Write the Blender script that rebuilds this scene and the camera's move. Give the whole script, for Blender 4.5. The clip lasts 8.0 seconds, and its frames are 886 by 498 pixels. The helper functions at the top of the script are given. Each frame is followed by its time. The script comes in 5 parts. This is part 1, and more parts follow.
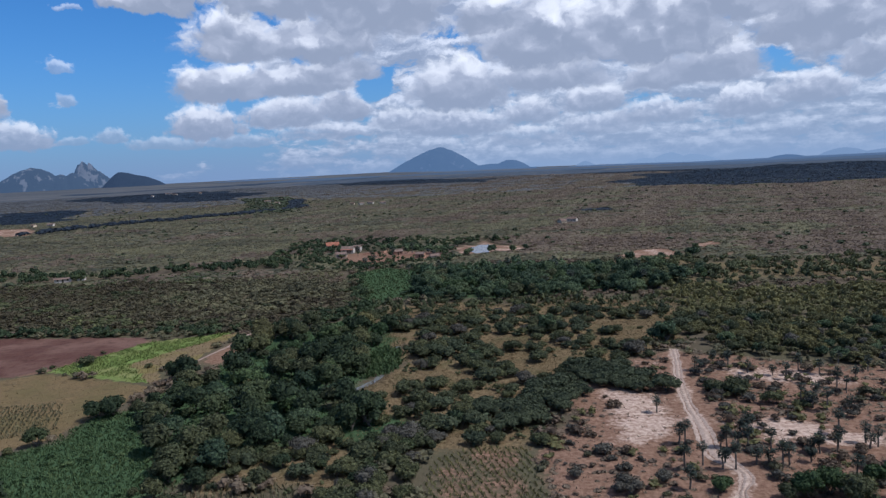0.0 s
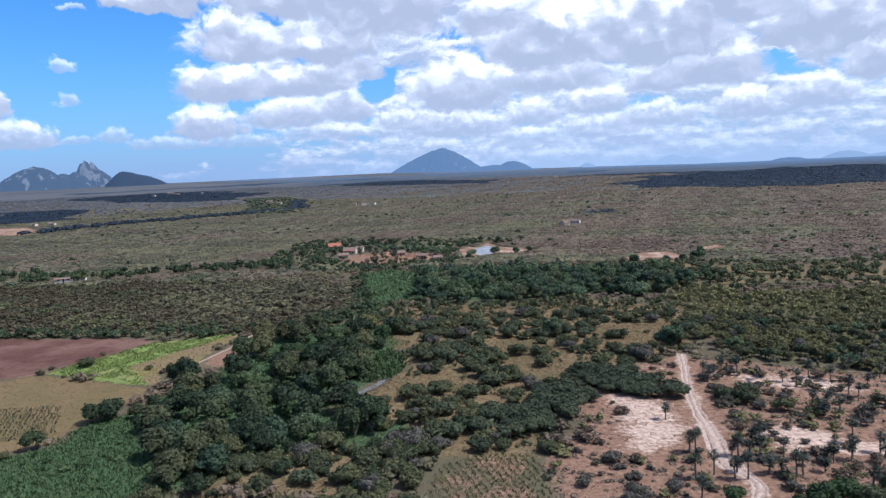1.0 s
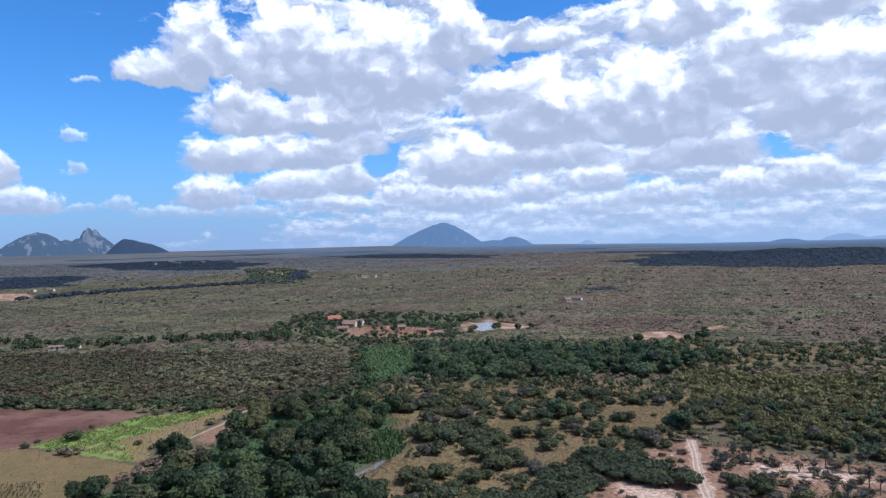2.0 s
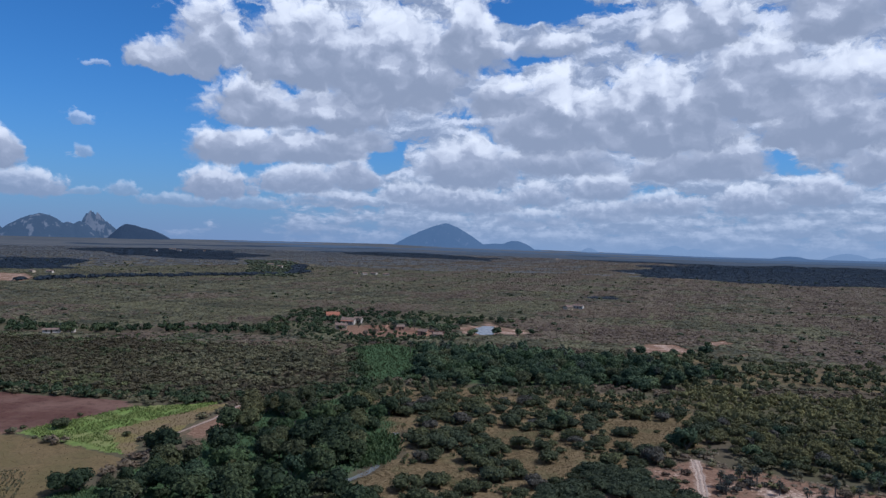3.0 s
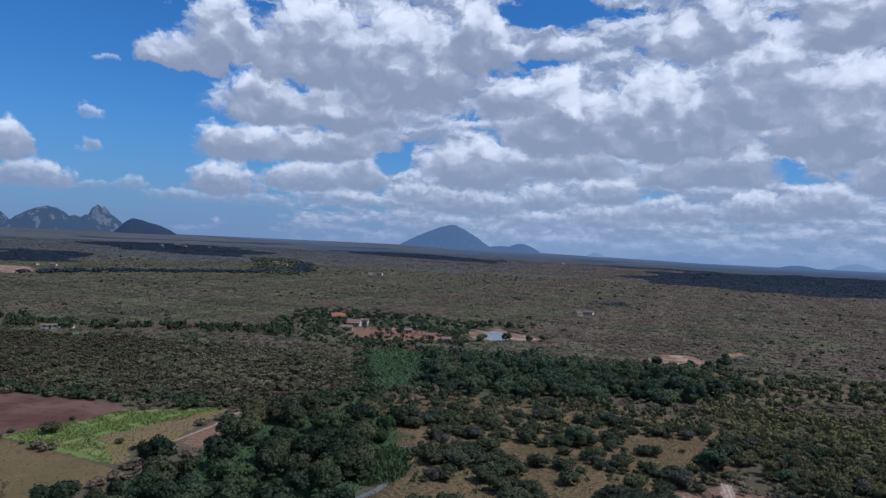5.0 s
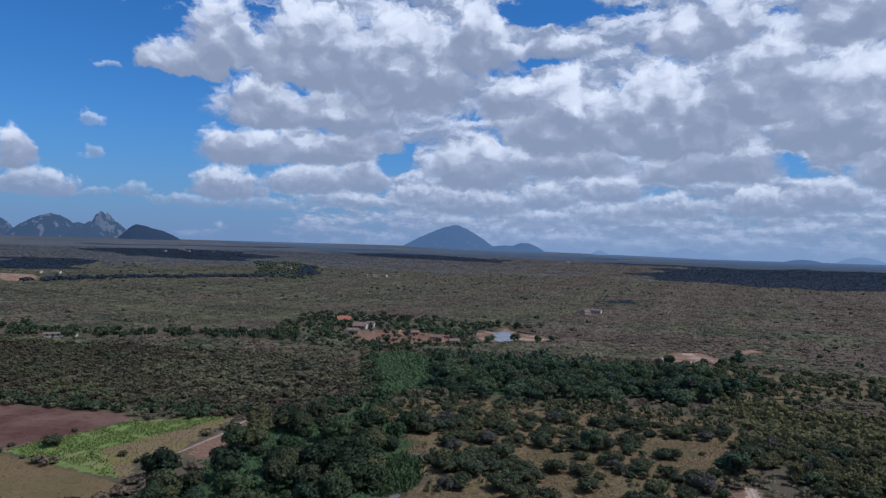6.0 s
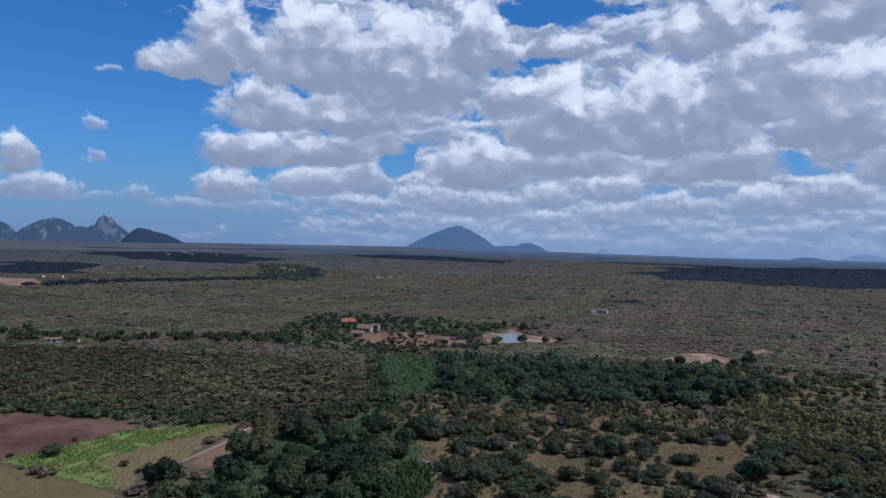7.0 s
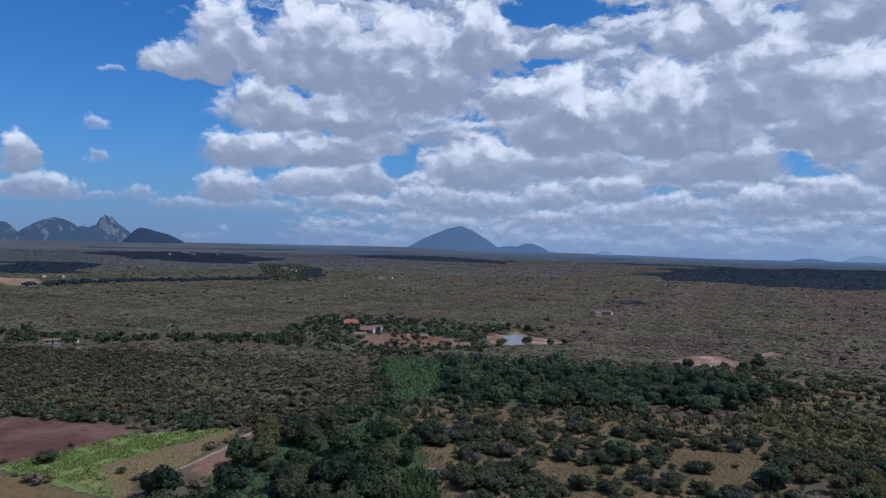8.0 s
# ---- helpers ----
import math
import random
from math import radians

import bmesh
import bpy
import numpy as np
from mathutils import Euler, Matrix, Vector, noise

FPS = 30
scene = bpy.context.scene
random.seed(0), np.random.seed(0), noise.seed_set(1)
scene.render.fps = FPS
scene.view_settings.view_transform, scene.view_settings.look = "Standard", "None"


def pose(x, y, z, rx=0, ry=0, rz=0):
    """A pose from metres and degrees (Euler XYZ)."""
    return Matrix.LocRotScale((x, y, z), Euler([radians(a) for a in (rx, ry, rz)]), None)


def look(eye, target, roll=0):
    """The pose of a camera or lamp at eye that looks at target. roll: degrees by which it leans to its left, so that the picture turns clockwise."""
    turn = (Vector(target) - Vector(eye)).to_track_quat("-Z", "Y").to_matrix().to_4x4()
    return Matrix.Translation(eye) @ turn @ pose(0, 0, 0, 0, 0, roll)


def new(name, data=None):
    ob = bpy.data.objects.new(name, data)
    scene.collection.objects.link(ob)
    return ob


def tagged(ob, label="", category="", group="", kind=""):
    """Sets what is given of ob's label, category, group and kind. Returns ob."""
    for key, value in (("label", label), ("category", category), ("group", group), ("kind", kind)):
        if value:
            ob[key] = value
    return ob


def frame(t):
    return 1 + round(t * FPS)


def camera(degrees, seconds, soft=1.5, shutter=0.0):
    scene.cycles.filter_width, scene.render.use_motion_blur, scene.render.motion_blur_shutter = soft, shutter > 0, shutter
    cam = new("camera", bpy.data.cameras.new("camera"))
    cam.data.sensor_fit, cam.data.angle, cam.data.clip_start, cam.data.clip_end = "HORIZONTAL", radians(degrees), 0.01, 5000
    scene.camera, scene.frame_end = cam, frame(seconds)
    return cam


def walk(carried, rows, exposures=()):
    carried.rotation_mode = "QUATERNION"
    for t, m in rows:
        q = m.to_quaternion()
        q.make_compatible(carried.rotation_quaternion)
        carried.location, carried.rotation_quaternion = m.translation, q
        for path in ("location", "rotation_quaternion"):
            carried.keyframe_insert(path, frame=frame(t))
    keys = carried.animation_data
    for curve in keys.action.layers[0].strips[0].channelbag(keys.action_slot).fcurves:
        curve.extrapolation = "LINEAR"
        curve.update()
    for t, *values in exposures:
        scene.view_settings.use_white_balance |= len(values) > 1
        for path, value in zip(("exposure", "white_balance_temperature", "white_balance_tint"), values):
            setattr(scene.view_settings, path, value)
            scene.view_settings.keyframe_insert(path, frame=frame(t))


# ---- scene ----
cam = camera(63.9, 8.0, 1.4)
PATH = [
    (0, (5.092, -3.34, 54.702), (5.079, -1.352, 54.478), -3.0),
    (0.5, (4.723, -2.34, 54.739), (4.703, -0.353, 54.52), -4.1),
    (1, (4.218, -0.61, 54.78), (4.201, 1.378, 54.559), -2.7),
    (1.5, (3.74, 1.203, 54.926), (3.72, 3.192, 54.717), -3.0),
    (1.6, (3.645, 1.445, 54.962), (3.632, 3.442, 54.839), -2.7),
    (1.7, (3.512, 1.646, 54.99), (3.503, 3.646, 54.951), -2.4),
    (1.8, (3.345, 1.897, 55.015), (3.337, 3.897, 55.001), -2.0),
    (2, (3.052, 2.549, 55.073), (3.043, 4.548, 55.059), -1.5),
    (2.2, (2.83, 3.517, 55.117), (2.822, 5.517, 55.104), -1.1),
    (3.3, (1.18, 9.903, 55.269), (1.165, 11.903, 55.257), 2.0),
    (3.5, (0.974, 11.072, 55.283), (0.958, 13.072, 55.271), 2.2),
    (4, (0.27, 14.021, 55.413), (0.249, 16.021, 55.402), 2.9),
    (4.5, (-0.593, 17.147, 55.478), (-0.618, 19.147, 55.468), 3.4),
    (4.7, (-0.985, 18.325, 55.52), (-1.01, 20.325, 55.511), 3.2),
    (5.8, (-2.861, 24.681, 55.602), (-2.896, 26.681, 55.593), 1.5),
    (6, (-3.135, 25.813, 55.585), (-3.172, 27.812, 55.577), 1.6),
    (6.5, (-4.023, 28.354, 55.607), (-4.064, 30.353, 55.599), 1.4),
    (7, (-4.847, 31.053, 55.591), (-4.891, 33.053, 55.585), 1.1),
    (7.5, (-5.692, 33.75, 55.642), (-5.738, 35.75, 55.637), 1.5),
    (8, (-6.403, 36.523, 55.679), (-6.451, 38.522, 55.674), 1.2),
]
EXPOSURE = [(0.0, -0.02), (0.5, 0.42), (1.0, 0.58), (1.5, 0.62), (1.8, 0.58), (2.2, 0.36), (3.3, -0.24), (8.0, -0.26)]
walk(cam, [(t, look(eye, target, roll)) for t, eye, target, roll in PATH],
     exposures=[(t, stops, 5500 if t > 3 else 5750, 10) for t, stops in EXPOSURE])

# ---- world: blue sky with a broken field of fair-weather cumulus ----
SUN_AZ, SUN_EL = 100.0, 56.0          # degrees: right of the view's axis, above the horizon

# clouds: bearing, height of the flat base, half width, thickness (degrees)
CLOUDS_HIGH = [(28.3, 16.0, 4.5, 4.3), (18.7, 15.8, 5.4, 3.7), (7.2, 15.3, 5.1, 1.7), (1.3, 15.2, 4.1, 4.9), (-18.8, 14.4, 3.3, 4.5),
    (-12.3, 14.0, 5.7, 6.1), (-22.1, 12.9, 3.6, 2.3), (-19.9, 12.7, 1.8, 2.3), (-5.3, 12.9, 9.0, 7.2), (-26.4, 12.1, 1.0, 0.4),
    (-2.1, 12.0, 3.5, 2.9), (22.7, 11.6, 5.2, 6.5), (4.1, 11.0, 3.2, 2.7), (33.6, 10.6, 3.7, 5.7), (-15.7, 9.9, 4.4, 3.6), (-9.6, 9.6, 6.2, 3.9)]
CLOUDS_MIDDLE = [(8.5, 9.2, 6.6, 5.8), (16.2, 9.2, 7.7, 6.2), (28.0, 9.0, 5.1, 7.4), (25.9, 8.3, 3.8, 2.1), (-27.3, 8.2, 1.1, 0.7),
    (-7.1, 7.7, 3.8, 2.0), (-11.3, 6.9, 5.9, 2.7), (-17.1, 6.6, 4.2, 2.7), (8.7, 6.4, 5.5, 2.7), (21.3, 6.3, 4.3, 3.2), (17.3, 5.9, 3.9, 2.6),
    (-27.4, 5.9, 0.9, 0.9), (33.6, 5.8, 3.1, 3.3), (1.6, 5.7, 4.8, 3.9), (30.2, 5.6, 2.2, 2.4), (-32.4, 5.4, 1.5, 2.9)]
CLOUDS_LOW = [(-7.6, 4.9, 2.3, 2.3), (-12.0, 4.5, 4.1, 2.1), (12.1, 4.4, 3.5, 2.0), (27.2, 4.0, 3.4, 2.1), (-18.0, 3.9, 3.6, 2.4), (7.2, 3.8, 2.9, 1.9),
    (-3.0, 3.8, 3.3, 1.6), (22.8, 3.4, 3.2, 2.1), (-31.0, 3.3, 3.2, 1.8), (-24.6, 3.3, 1.6, 0.9), (1.2, 3.2, 5.2, 2.1), (16.6, 3.2, 3.7, 1.7),
    (-27.3, 3.2, 1.5, 0.6), (-9.7, 3.2, 4.0, 1.2), (-35.4, 3.1, 2.8, 2.2), (-15.8, 2.8, 3.8, 1.0), (-20.8, 2.7, 3.6, 0.9), (12.8, 2.6, 4.3, 1.5), (6.7, 2.0, 4.0, 1.4)]

# gaps of blue between them: bearing, height, half width, half height
SKY_GAPS = [(7.2, 18.4, 3.6, 1.2), (1.9, 14.2, 2.7, 0.9), (5.9, 14.8, 2.2, 0.5), (-4.8, 6.9, 1.2, 0.9), (24.9, 6.7, 1.3, 0.9), (19.7, 16.3, 1.6, 0.6), (7.1, 6.5, 1.1, 0.4)]


def put(tree, kind, *ins):
    """A node with its first inputs linked or set; returns the node."""
    n = tree.nodes.new(kind)
    for socket, value in zip(n.inputs, ins):
        if value is None:
            continue
        if isinstance(value, bpy.types.NodeSocket):
            tree.links.new(value, socket)
        else:
            socket.default_value = value
    return n


def calc(tree, op, a, b=0.0, c=0.0):
    n = tree.nodes.new("ShaderNodeMath")
    n.operation = op
    for socket, value in zip(n.inputs, (a, b, c)):
        if isinstance(value, bpy.types.NodeSocket):
            tree.links.new(value, socket)
        else:
            socket.default_value = value
    return n.outputs[0]


def grown(tree, name):
    n = tree.nodes.new("ShaderNodeAttribute")
    n.attribute_name = name
    return n.outputs["Fac"]


def blend(tree, fac, a, b, how="MIX"):
    n = tree.nodes.new("ShaderNodeMix")
    n.data_type, n.blend_type = "RGBA", how
    for socket, value in ((n.inputs[0], fac), (n.inputs[6], a), (n.inputs[7], b)):
        if isinstance(value, bpy.types.NodeSocket):
            tree.links.new(value, socket)
        else:
            socket.default_value = value if not isinstance(value, tuple) else (*value, 1)[:4]
    return n.outputs[2]


def smooth(tree, value, lo, hi, out0=0.0, out1=1.0):
    n = put(tree, "ShaderNodeMapRange", value, lo, hi, out0, out1)
    n.interpolation_type = "SMOOTHSTEP"
    return n.outputs[0]


def fbm(tree, vec, scale, detail=5.0, rough=0.55, warp=0.0, flat=False):
    n = tree.nodes.new("ShaderNodeTexNoise")
    n.noise_dimensions = "2D" if flat else "3D"
    tree.links.new(vec, n.inputs["Vector"])
    n.inputs["Scale"].default_value, n.inputs["Detail"].default_value = scale, detail
    n.inputs["Roughness"].default_value, n.inputs["Distortion"].default_value = rough, warp
    return n.outputs[0]


def cloud_group():
    """One cumulus: flat base, domed and billowing top, lit from above."""
    g = bpy.data.node_groups.new("cumulus", "ShaderNodeTree")
    face = g.interface
    for name, kind in (("sky", "NodeSocketColor"), ("az", "NodeSocketFloat"), ("el", "NodeSocketFloat"),
                       ("billow", "NodeSocketFloat"), ("relief", "NodeSocketFloat"), ("A", "NodeSocketFloat"),
                       ("E", "NodeSocketFloat"), ("W", "NodeSocketFloat"), ("T", "NodeSocketFloat")):
        face.new_socket(name, in_out="INPUT", socket_type=kind)
    face.new_socket("sky", in_out="OUTPUT", socket_type="NodeSocketColor")
    i, o = g.nodes.new("NodeGroupInput").outputs, g.nodes.new("NodeGroupOutput")
    dx = calc(g, "DIVIDE", calc(g, "SUBTRACT", i["az"], i["A"]), i["W"])
    dy = calc(g, "DIVIDE", calc(g, "SUBTRACT", i["el"], i["E"]), i["T"])
    up = calc(g, "MAXIMUM", dy, calc(g, "MULTIPLY", dy, -2.4))
    d = calc(g, "SQRT", calc(g, "ADD", calc(g, "POWER", calc(g, "ABSOLUTE", dx), 2.0), calc(g, "POWER", up, 2.0)))
    f = calc(g, "ADD", calc(g, "SUBTRACT", 0.95, d), calc(g, "MULTIPLY", calc(g, "SUBTRACT", i["billow"], 0.5), 1.35))
    mask = smooth(g, f, 0.0, 0.36)
    # brightness: grey base, bright upper part, the billows' own relief, bright thin rims
    lit = calc(g, "ADD", calc(g, "MULTIPLY", dy, 1.0), calc(g, "MULTIPLY", i["relief"], 1.35))
    lit = calc(g, "ADD", lit, calc(g, "MULTIPLY", calc(g, "MAXIMUM", calc(g, "SUBTRACT", 0.50, f), 0.0), 0.42))
    lit = smooth(g, lit, -0.20, 1.02)
    col = ramp(g, lit, (0.0, (0.355, 0.395, 0.495)), (0.35, (0.50, 0.53, 0.63)), (0.65, (0.80, 0.81, 0.88)), (1.0, (1.06, 1.05, 1.07)))
    mask = calc(g, "MULTIPLY", mask, smooth(g, i["T"], 0.3, 2.4, 0.40, 1.0))
    g.links.new(blend(g, mask, i["sky"], col), o.inputs[0])
    return g


def ramp(tree, fac, *stops):
    n = put(tree, "ShaderNodeValToRGB", fac)
    e = n.color_ramp.elements
    while len(e) < len(stops):
        e.new(0.5)
    for k, (pos, c) in enumerate(stops):
        e[k].position, e[k].color = pos, (*c, 1)
    return n.outputs[0]


def build_world():
    w = bpy.data.worlds.new("sky")
    scene.world = w
    w.use_nodes = True
    t = w.node_tree
    t.nodes.clear()
    gen = t.nodes.new("ShaderNodeTexCoord").outputs["Generated"]
    sep = put(t, "ShaderNodeSeparateXYZ", gen).outputs
    az = calc(t, "MULTIPLY", calc(t, "ARCTAN2", sep[0], sep[1]), 57.2958)
    el = calc(t, "MULTIPLY", calc(t, "ARCSINE", sep[2]), 57.2958)
    sky = t.nodes.new("ShaderNodeTexSky")
    sky.sky_type, sky.sun_disc, sky.sun_elevation, sky.sun_rotation = "NISHITA", False, radians(SUN_EL), radians(SUN_AZ)
    sky.altitude, sky.air_density, sky.dust_density, sky.ozone_density = 200.0, 1.0, 0.6, 2.5
    col = blend(t, 1.0, sky.outputs[0], (0.038, 0.080, 0.122), "MULTIPLY")
    # pale band of thick air above the horizon
    up = calc(t, "MAXIMUM", el, 0.0)
    col = blend(t, calc(t, "POWER", 2.718, calc(t, "MULTIPLY", up, -0.24)), col, (0.25, 0.37, 0.56))

    def plane(u, v, seed):
        return put(t, "ShaderNodeCombineXYZ", u, calc(t, "ADD", v, seed)).outputs[0]

    def push(scale, reach, seed, detail):
        """Uneven shifts of bearing and height, which tear the outlines."""
        n = t.nodes.new("ShaderNodeTexNoise")
        n.noise_dimensions = "2D"
        t.links.new(plane(az, calc(t, "MULTIPLY", el, 1.2), seed), n.inputs["Vector"])
        n.inputs["Scale"].default_value, n.inputs["Detail"].default_value, n.inputs["Roughness"].default_value = scale, detail, 0.6
        c = put(t, "ShaderNodeSeparateColor", n.outputs["Color"]).outputs
        return [calc(t, "MULTIPLY", calc(t, "SUBTRACT", c[k], 0.5), reach) for k in (0, 1)]
    low = smooth(t, el, 9.0, 2.5)
    reach = calc(t, "SUBTRACT", 1.0, calc(t, "MULTIPLY", low, 0.6))
    big, small = push(0.20, 2.2, 17.0, 2.0), push(0.75, 1.5, 53.0, 4.0)
    waz = calc(t, "ADD", az, calc(t, "MULTIPLY", calc(t, "ADD", big[0], small[0]), reach))
    wel = calc(t, "ADD", el, calc(t, "MULTIPLY", calc(t, "ADD", calc(t, "MULTIPLY", big[1], 0.45), calc(t, "MULTIPLY", small[1], 0.6)), reach))

    # billows, finer towards the horizon
    def sky_noise(scale, da=0.0, de=0.0, seed=115.0, detail=8.0):
        p = plane(calc(t, "ADD", waz, da), calc(t, "MULTIPLY", calc(t, "ADD", wel, de), 1.25), seed)
        soft = fbm(t, p, scale, detail, 0.58, 0.0, True)
        puff = t.nodes.new("ShaderNodeTexVoronoi")
        puff.voronoi_dimensions, puff.feature, puff.normalize = "2D", "SMOOTH_F1", True
        t.links.new(p, puff.inputs["Vector"])
        puff.inputs["Scale"].default_value, puff.inputs["Detail"].default_value = scale * 1.7, max(detail - 4.0, 0.0)
        puff.inputs["Roughness"].default_value, puff.inputs["Smoothness"].default_value = 0.55, 0.35
        round_ = calc(t, "SUBTRACT", 0.90, calc(t, "MULTIPLY", puff.outputs["Distance"], 1.35))
        return calc(t, "ADD", calc(t, "MULTIPLY", soft, 0.55), calc(t, "MULTIPLY", round_, 0.45))

    def two(a, b):
        return calc(t, "ADD", calc(t, "MULTIPLY", a, calc(t, "SUBTRACT", 1.0, low)), calc(t, "MULTIPLY", b, low))
    coarse, fine = sky_noise(0.30), sky_noise(0.70)
    billow = two(coarse, fine)
    broad = calc(t, "SUBTRACT", sky_noise(0.30, 0, 0, 115.0, 3.0), sky_noise(0.30, 0.7, 1.3, 115.0, 3.0))
    tiny = calc(t, "SUBTRACT", coarse, sky_noise(0.30, 0.16, 0.30))
    lower = calc(t, "SUBTRACT", sky_noise(0.70, 0, 0, 115.0, 6.0), sky_noise(0.70, 0.25, 0.45, 115.0, 6.0))
    relief = two(calc(t, "ADD", calc(t, "MULTIPLY", broad, 0.8), calc(t, "MULTIPLY", tiny, 0.6)), calc(t, "MULTIPLY", lower, 0.8))

    # the broken layer behind the single clouds, thick ahead and to the right
    def layer(shift):
        p = plane(calc(t, "MULTIPLY", waz, 0.22), calc(t, "MULTIPLY", calc(t, "ADD", wel, shift), 0.62), 7.0)
        return fbm(t, p, 1.0, 8.0, 0.62, 0.0, True)
    lay = layer(0.0)
    edge = calc(t, "SUBTRACT", lay, layer(0.45))
    lay = calc(t, "ADD", lay, smooth(t, az, -26.0, -2.0, -0.22, 0.16))
    for ga, ge, gw, gh in SKY_GAPS:
        dx = calc(t, "POWER", calc(t, "DIVIDE", calc(t, "SUBTRACT", waz, ga), gw), 2.0)
        dy = calc(t, "POWER", calc(t, "DIVIDE", calc(t, "SUBTRACT", wel, ge), gh), 2.0)
        lay = calc(t, "SUBTRACT", lay, calc(t, "MULTIPLY", calc(t, "POWER", 2.718, calc(t, "MULTIPLY", calc(t, "ADD", dx, dy), -1.0)), 0.6))
    lit = smooth(t, calc(t, "ADD", calc(t, "MULTIPLY", edge, 2.2), calc(t, "MULTIPLY", relief, 0.9)), -0.35, 0.55)
    grey = ramp(t, lit, (0.0, (0.37, 0.41, 0.51)), (0.5, (0.58, 0.61, 0.70)), (1.0, (0.92, 0.92, 0.98)))
    col = blend(t, calc(t, "MULTIPLY", smooth(t, lay, 0.44, 0.62), smooth(t, el, 24.0, 18.0, 0.3, 0.9)), col, grey)
    # more cumulus overhead
    over = calc(t, "MULTIPLY", smooth(t, fbm(t, gen, 4.0, 6.0, 0.55), 0.48, 0.60), smooth(t, el, 21.0, 27.0))
    col = blend(t, over, col, (0.62, 0.65, 0.72))
    g = cloud_group()
    for a, e, wd, th in sorted(CLOUDS_HIGH + CLOUDS_MIDDLE + CLOUDS_LOW, key=lambda c: c[1]):
        n = t.nodes.new("ShaderNodeGroup")
        n.node_tree = g
        for socket, value in zip(n.inputs, (col, waz, wel, billow, relief)):
            t.links.new(value, socket)
        for socket, value in zip(list(n.inputs)[5:], (a, e, wd, th)):
            socket.default_value = value
        col = n.outputs[0]
    # the air between veils the lowest clouds
    veil = calc(t, "MULTIPLY", calc(t, "POWER", 2.718, calc(t, "MULTIPLY", up, -0.34)), 0.92)
    col = blend(t, veil, col, blend(t, smooth(t, az, -25.0, 12.0), (0.235, 0.335, 0.52), (0.295, 0.40, 0.58)))
    bg = put(t, "ShaderNodeBackground", col, 0.94)
    out = t.nodes.new("ShaderNodeOutputWorld")
    t.links.new(bg.outputs[0], out.inputs[0])


build_world()
sun = new("sun", bpy.data.lights.new("sun", "SUN"))
sun.data.energy, sun.data.angle, sun.data.color = 3.7, radians(0.6), (1.0, 0.965, 0.92)
to_sun = Vector((math.sin(radians(SUN_AZ)) * math.cos(radians(SUN_EL)), math.cos(radians(SUN_AZ)) * math.cos(radians(SUN_EL)), math.sin(radians(SUN_EL))))
sun.matrix_world = look(to_sun * 300, (0, 0, 0))


# ---- materials ----
def material(name, rough=0.85, spec=0.2):
    m = bpy.data.materials.new(name)
    m.use_nodes = True
    t = m.node_tree
    b = t.nodes["Principled BSDF"]
    b.inputs["Roughness"].default_value = rough
    b.inputs["Specular IOR Level"].default_value = spec
    return m, t, b


def bump(tree, b, height, strength=0.5, distance=0.1):
    n = tree.nodes.new("ShaderNodeBump")
    n.inputs["Strength"].default_value, n.inputs["Distance"].default_value = strength, distance
    tree.links.new(height, n.inputs["Height"])
    tree.links.new(n.outputs[0], b.inputs["Normal"])


def foliage(name, a, b, c, joined=False, haze_sheen=0.0, thin=False):
    """Leaves: a colour for each plant, out of three, and small differences leaf by leaf. An optional blue sheen stands
    in for haze on far growth. thin: normals bent upward, which softens the shading.
    """
    m, t, p = material(name, 0.75, 0.15)
    p.inputs["Sheen Weight"].default_value, p.inputs["Sheen Roughness"].default_value = haze_sheen, 0.5
    p.inputs["Sheen Tint"].default_value = (0.80, 0.86, 1.0, 1)
    pos = t.nodes.new("ShaderNodeTexCoord").outputs["Object"]
    speck = fbm(t, pos, 2.6 if not joined else 1.5, 3.0, 0.7)
    if joined:
        one = grown(t, "tint")
    else:
        one = put(t, "ShaderNodeObjectInfo").outputs["Random"]
    leaf = put(t, "ShaderNodeNewGeometry").outputs["Random Per Island"]
    col = ramp(t, one, (0.0, a), (0.5, b), (1.0, c))
    dark = tuple(v * 0.62 for v in a)
    col = blend(t, calc(t, "MULTIPLY", leaf, 0.22 if joined else 0.5), col, dark)
    col = blend(t, smooth(t, speck, 0.58, 0.36, 0.0, 0.35 if joined else 0.8), col, tuple(v * 0.5 for v in a))
    col = blend(t, smooth(t, speck, 0.52, 0.74, 0.0, 0.3 if joined else 0.6), col, tuple(v * 1.4 for v in c))
    bump(t, p, speck, 0.15 if joined else 0.7, 0.25)
    t.links.new(col, p.inputs["Base Color"])
    tr = put(t, "ShaderNodeBsdfTranslucent", col)
    if thin:
        # normals bent upward, so that the far domes shade almost like level ground
        up = put(t, "ShaderNodeVectorMath", put(t, "ShaderNodeNewGeometry").outputs["Normal"], (0.0, 0.0, 1.4))
        up = put(t, "ShaderNodeVectorMath", up.outputs[0])
        up.operation = "NORMALIZE"
        t.links.new(up.outputs[0], p.inputs["Normal"])
    mix = put(t, "ShaderNodeMixShader", 0.22, p.outputs[0], tr.outputs[0])
    t.links.new(mix.outputs[0], t.nodes["Material Output"].inputs[0])
    return m


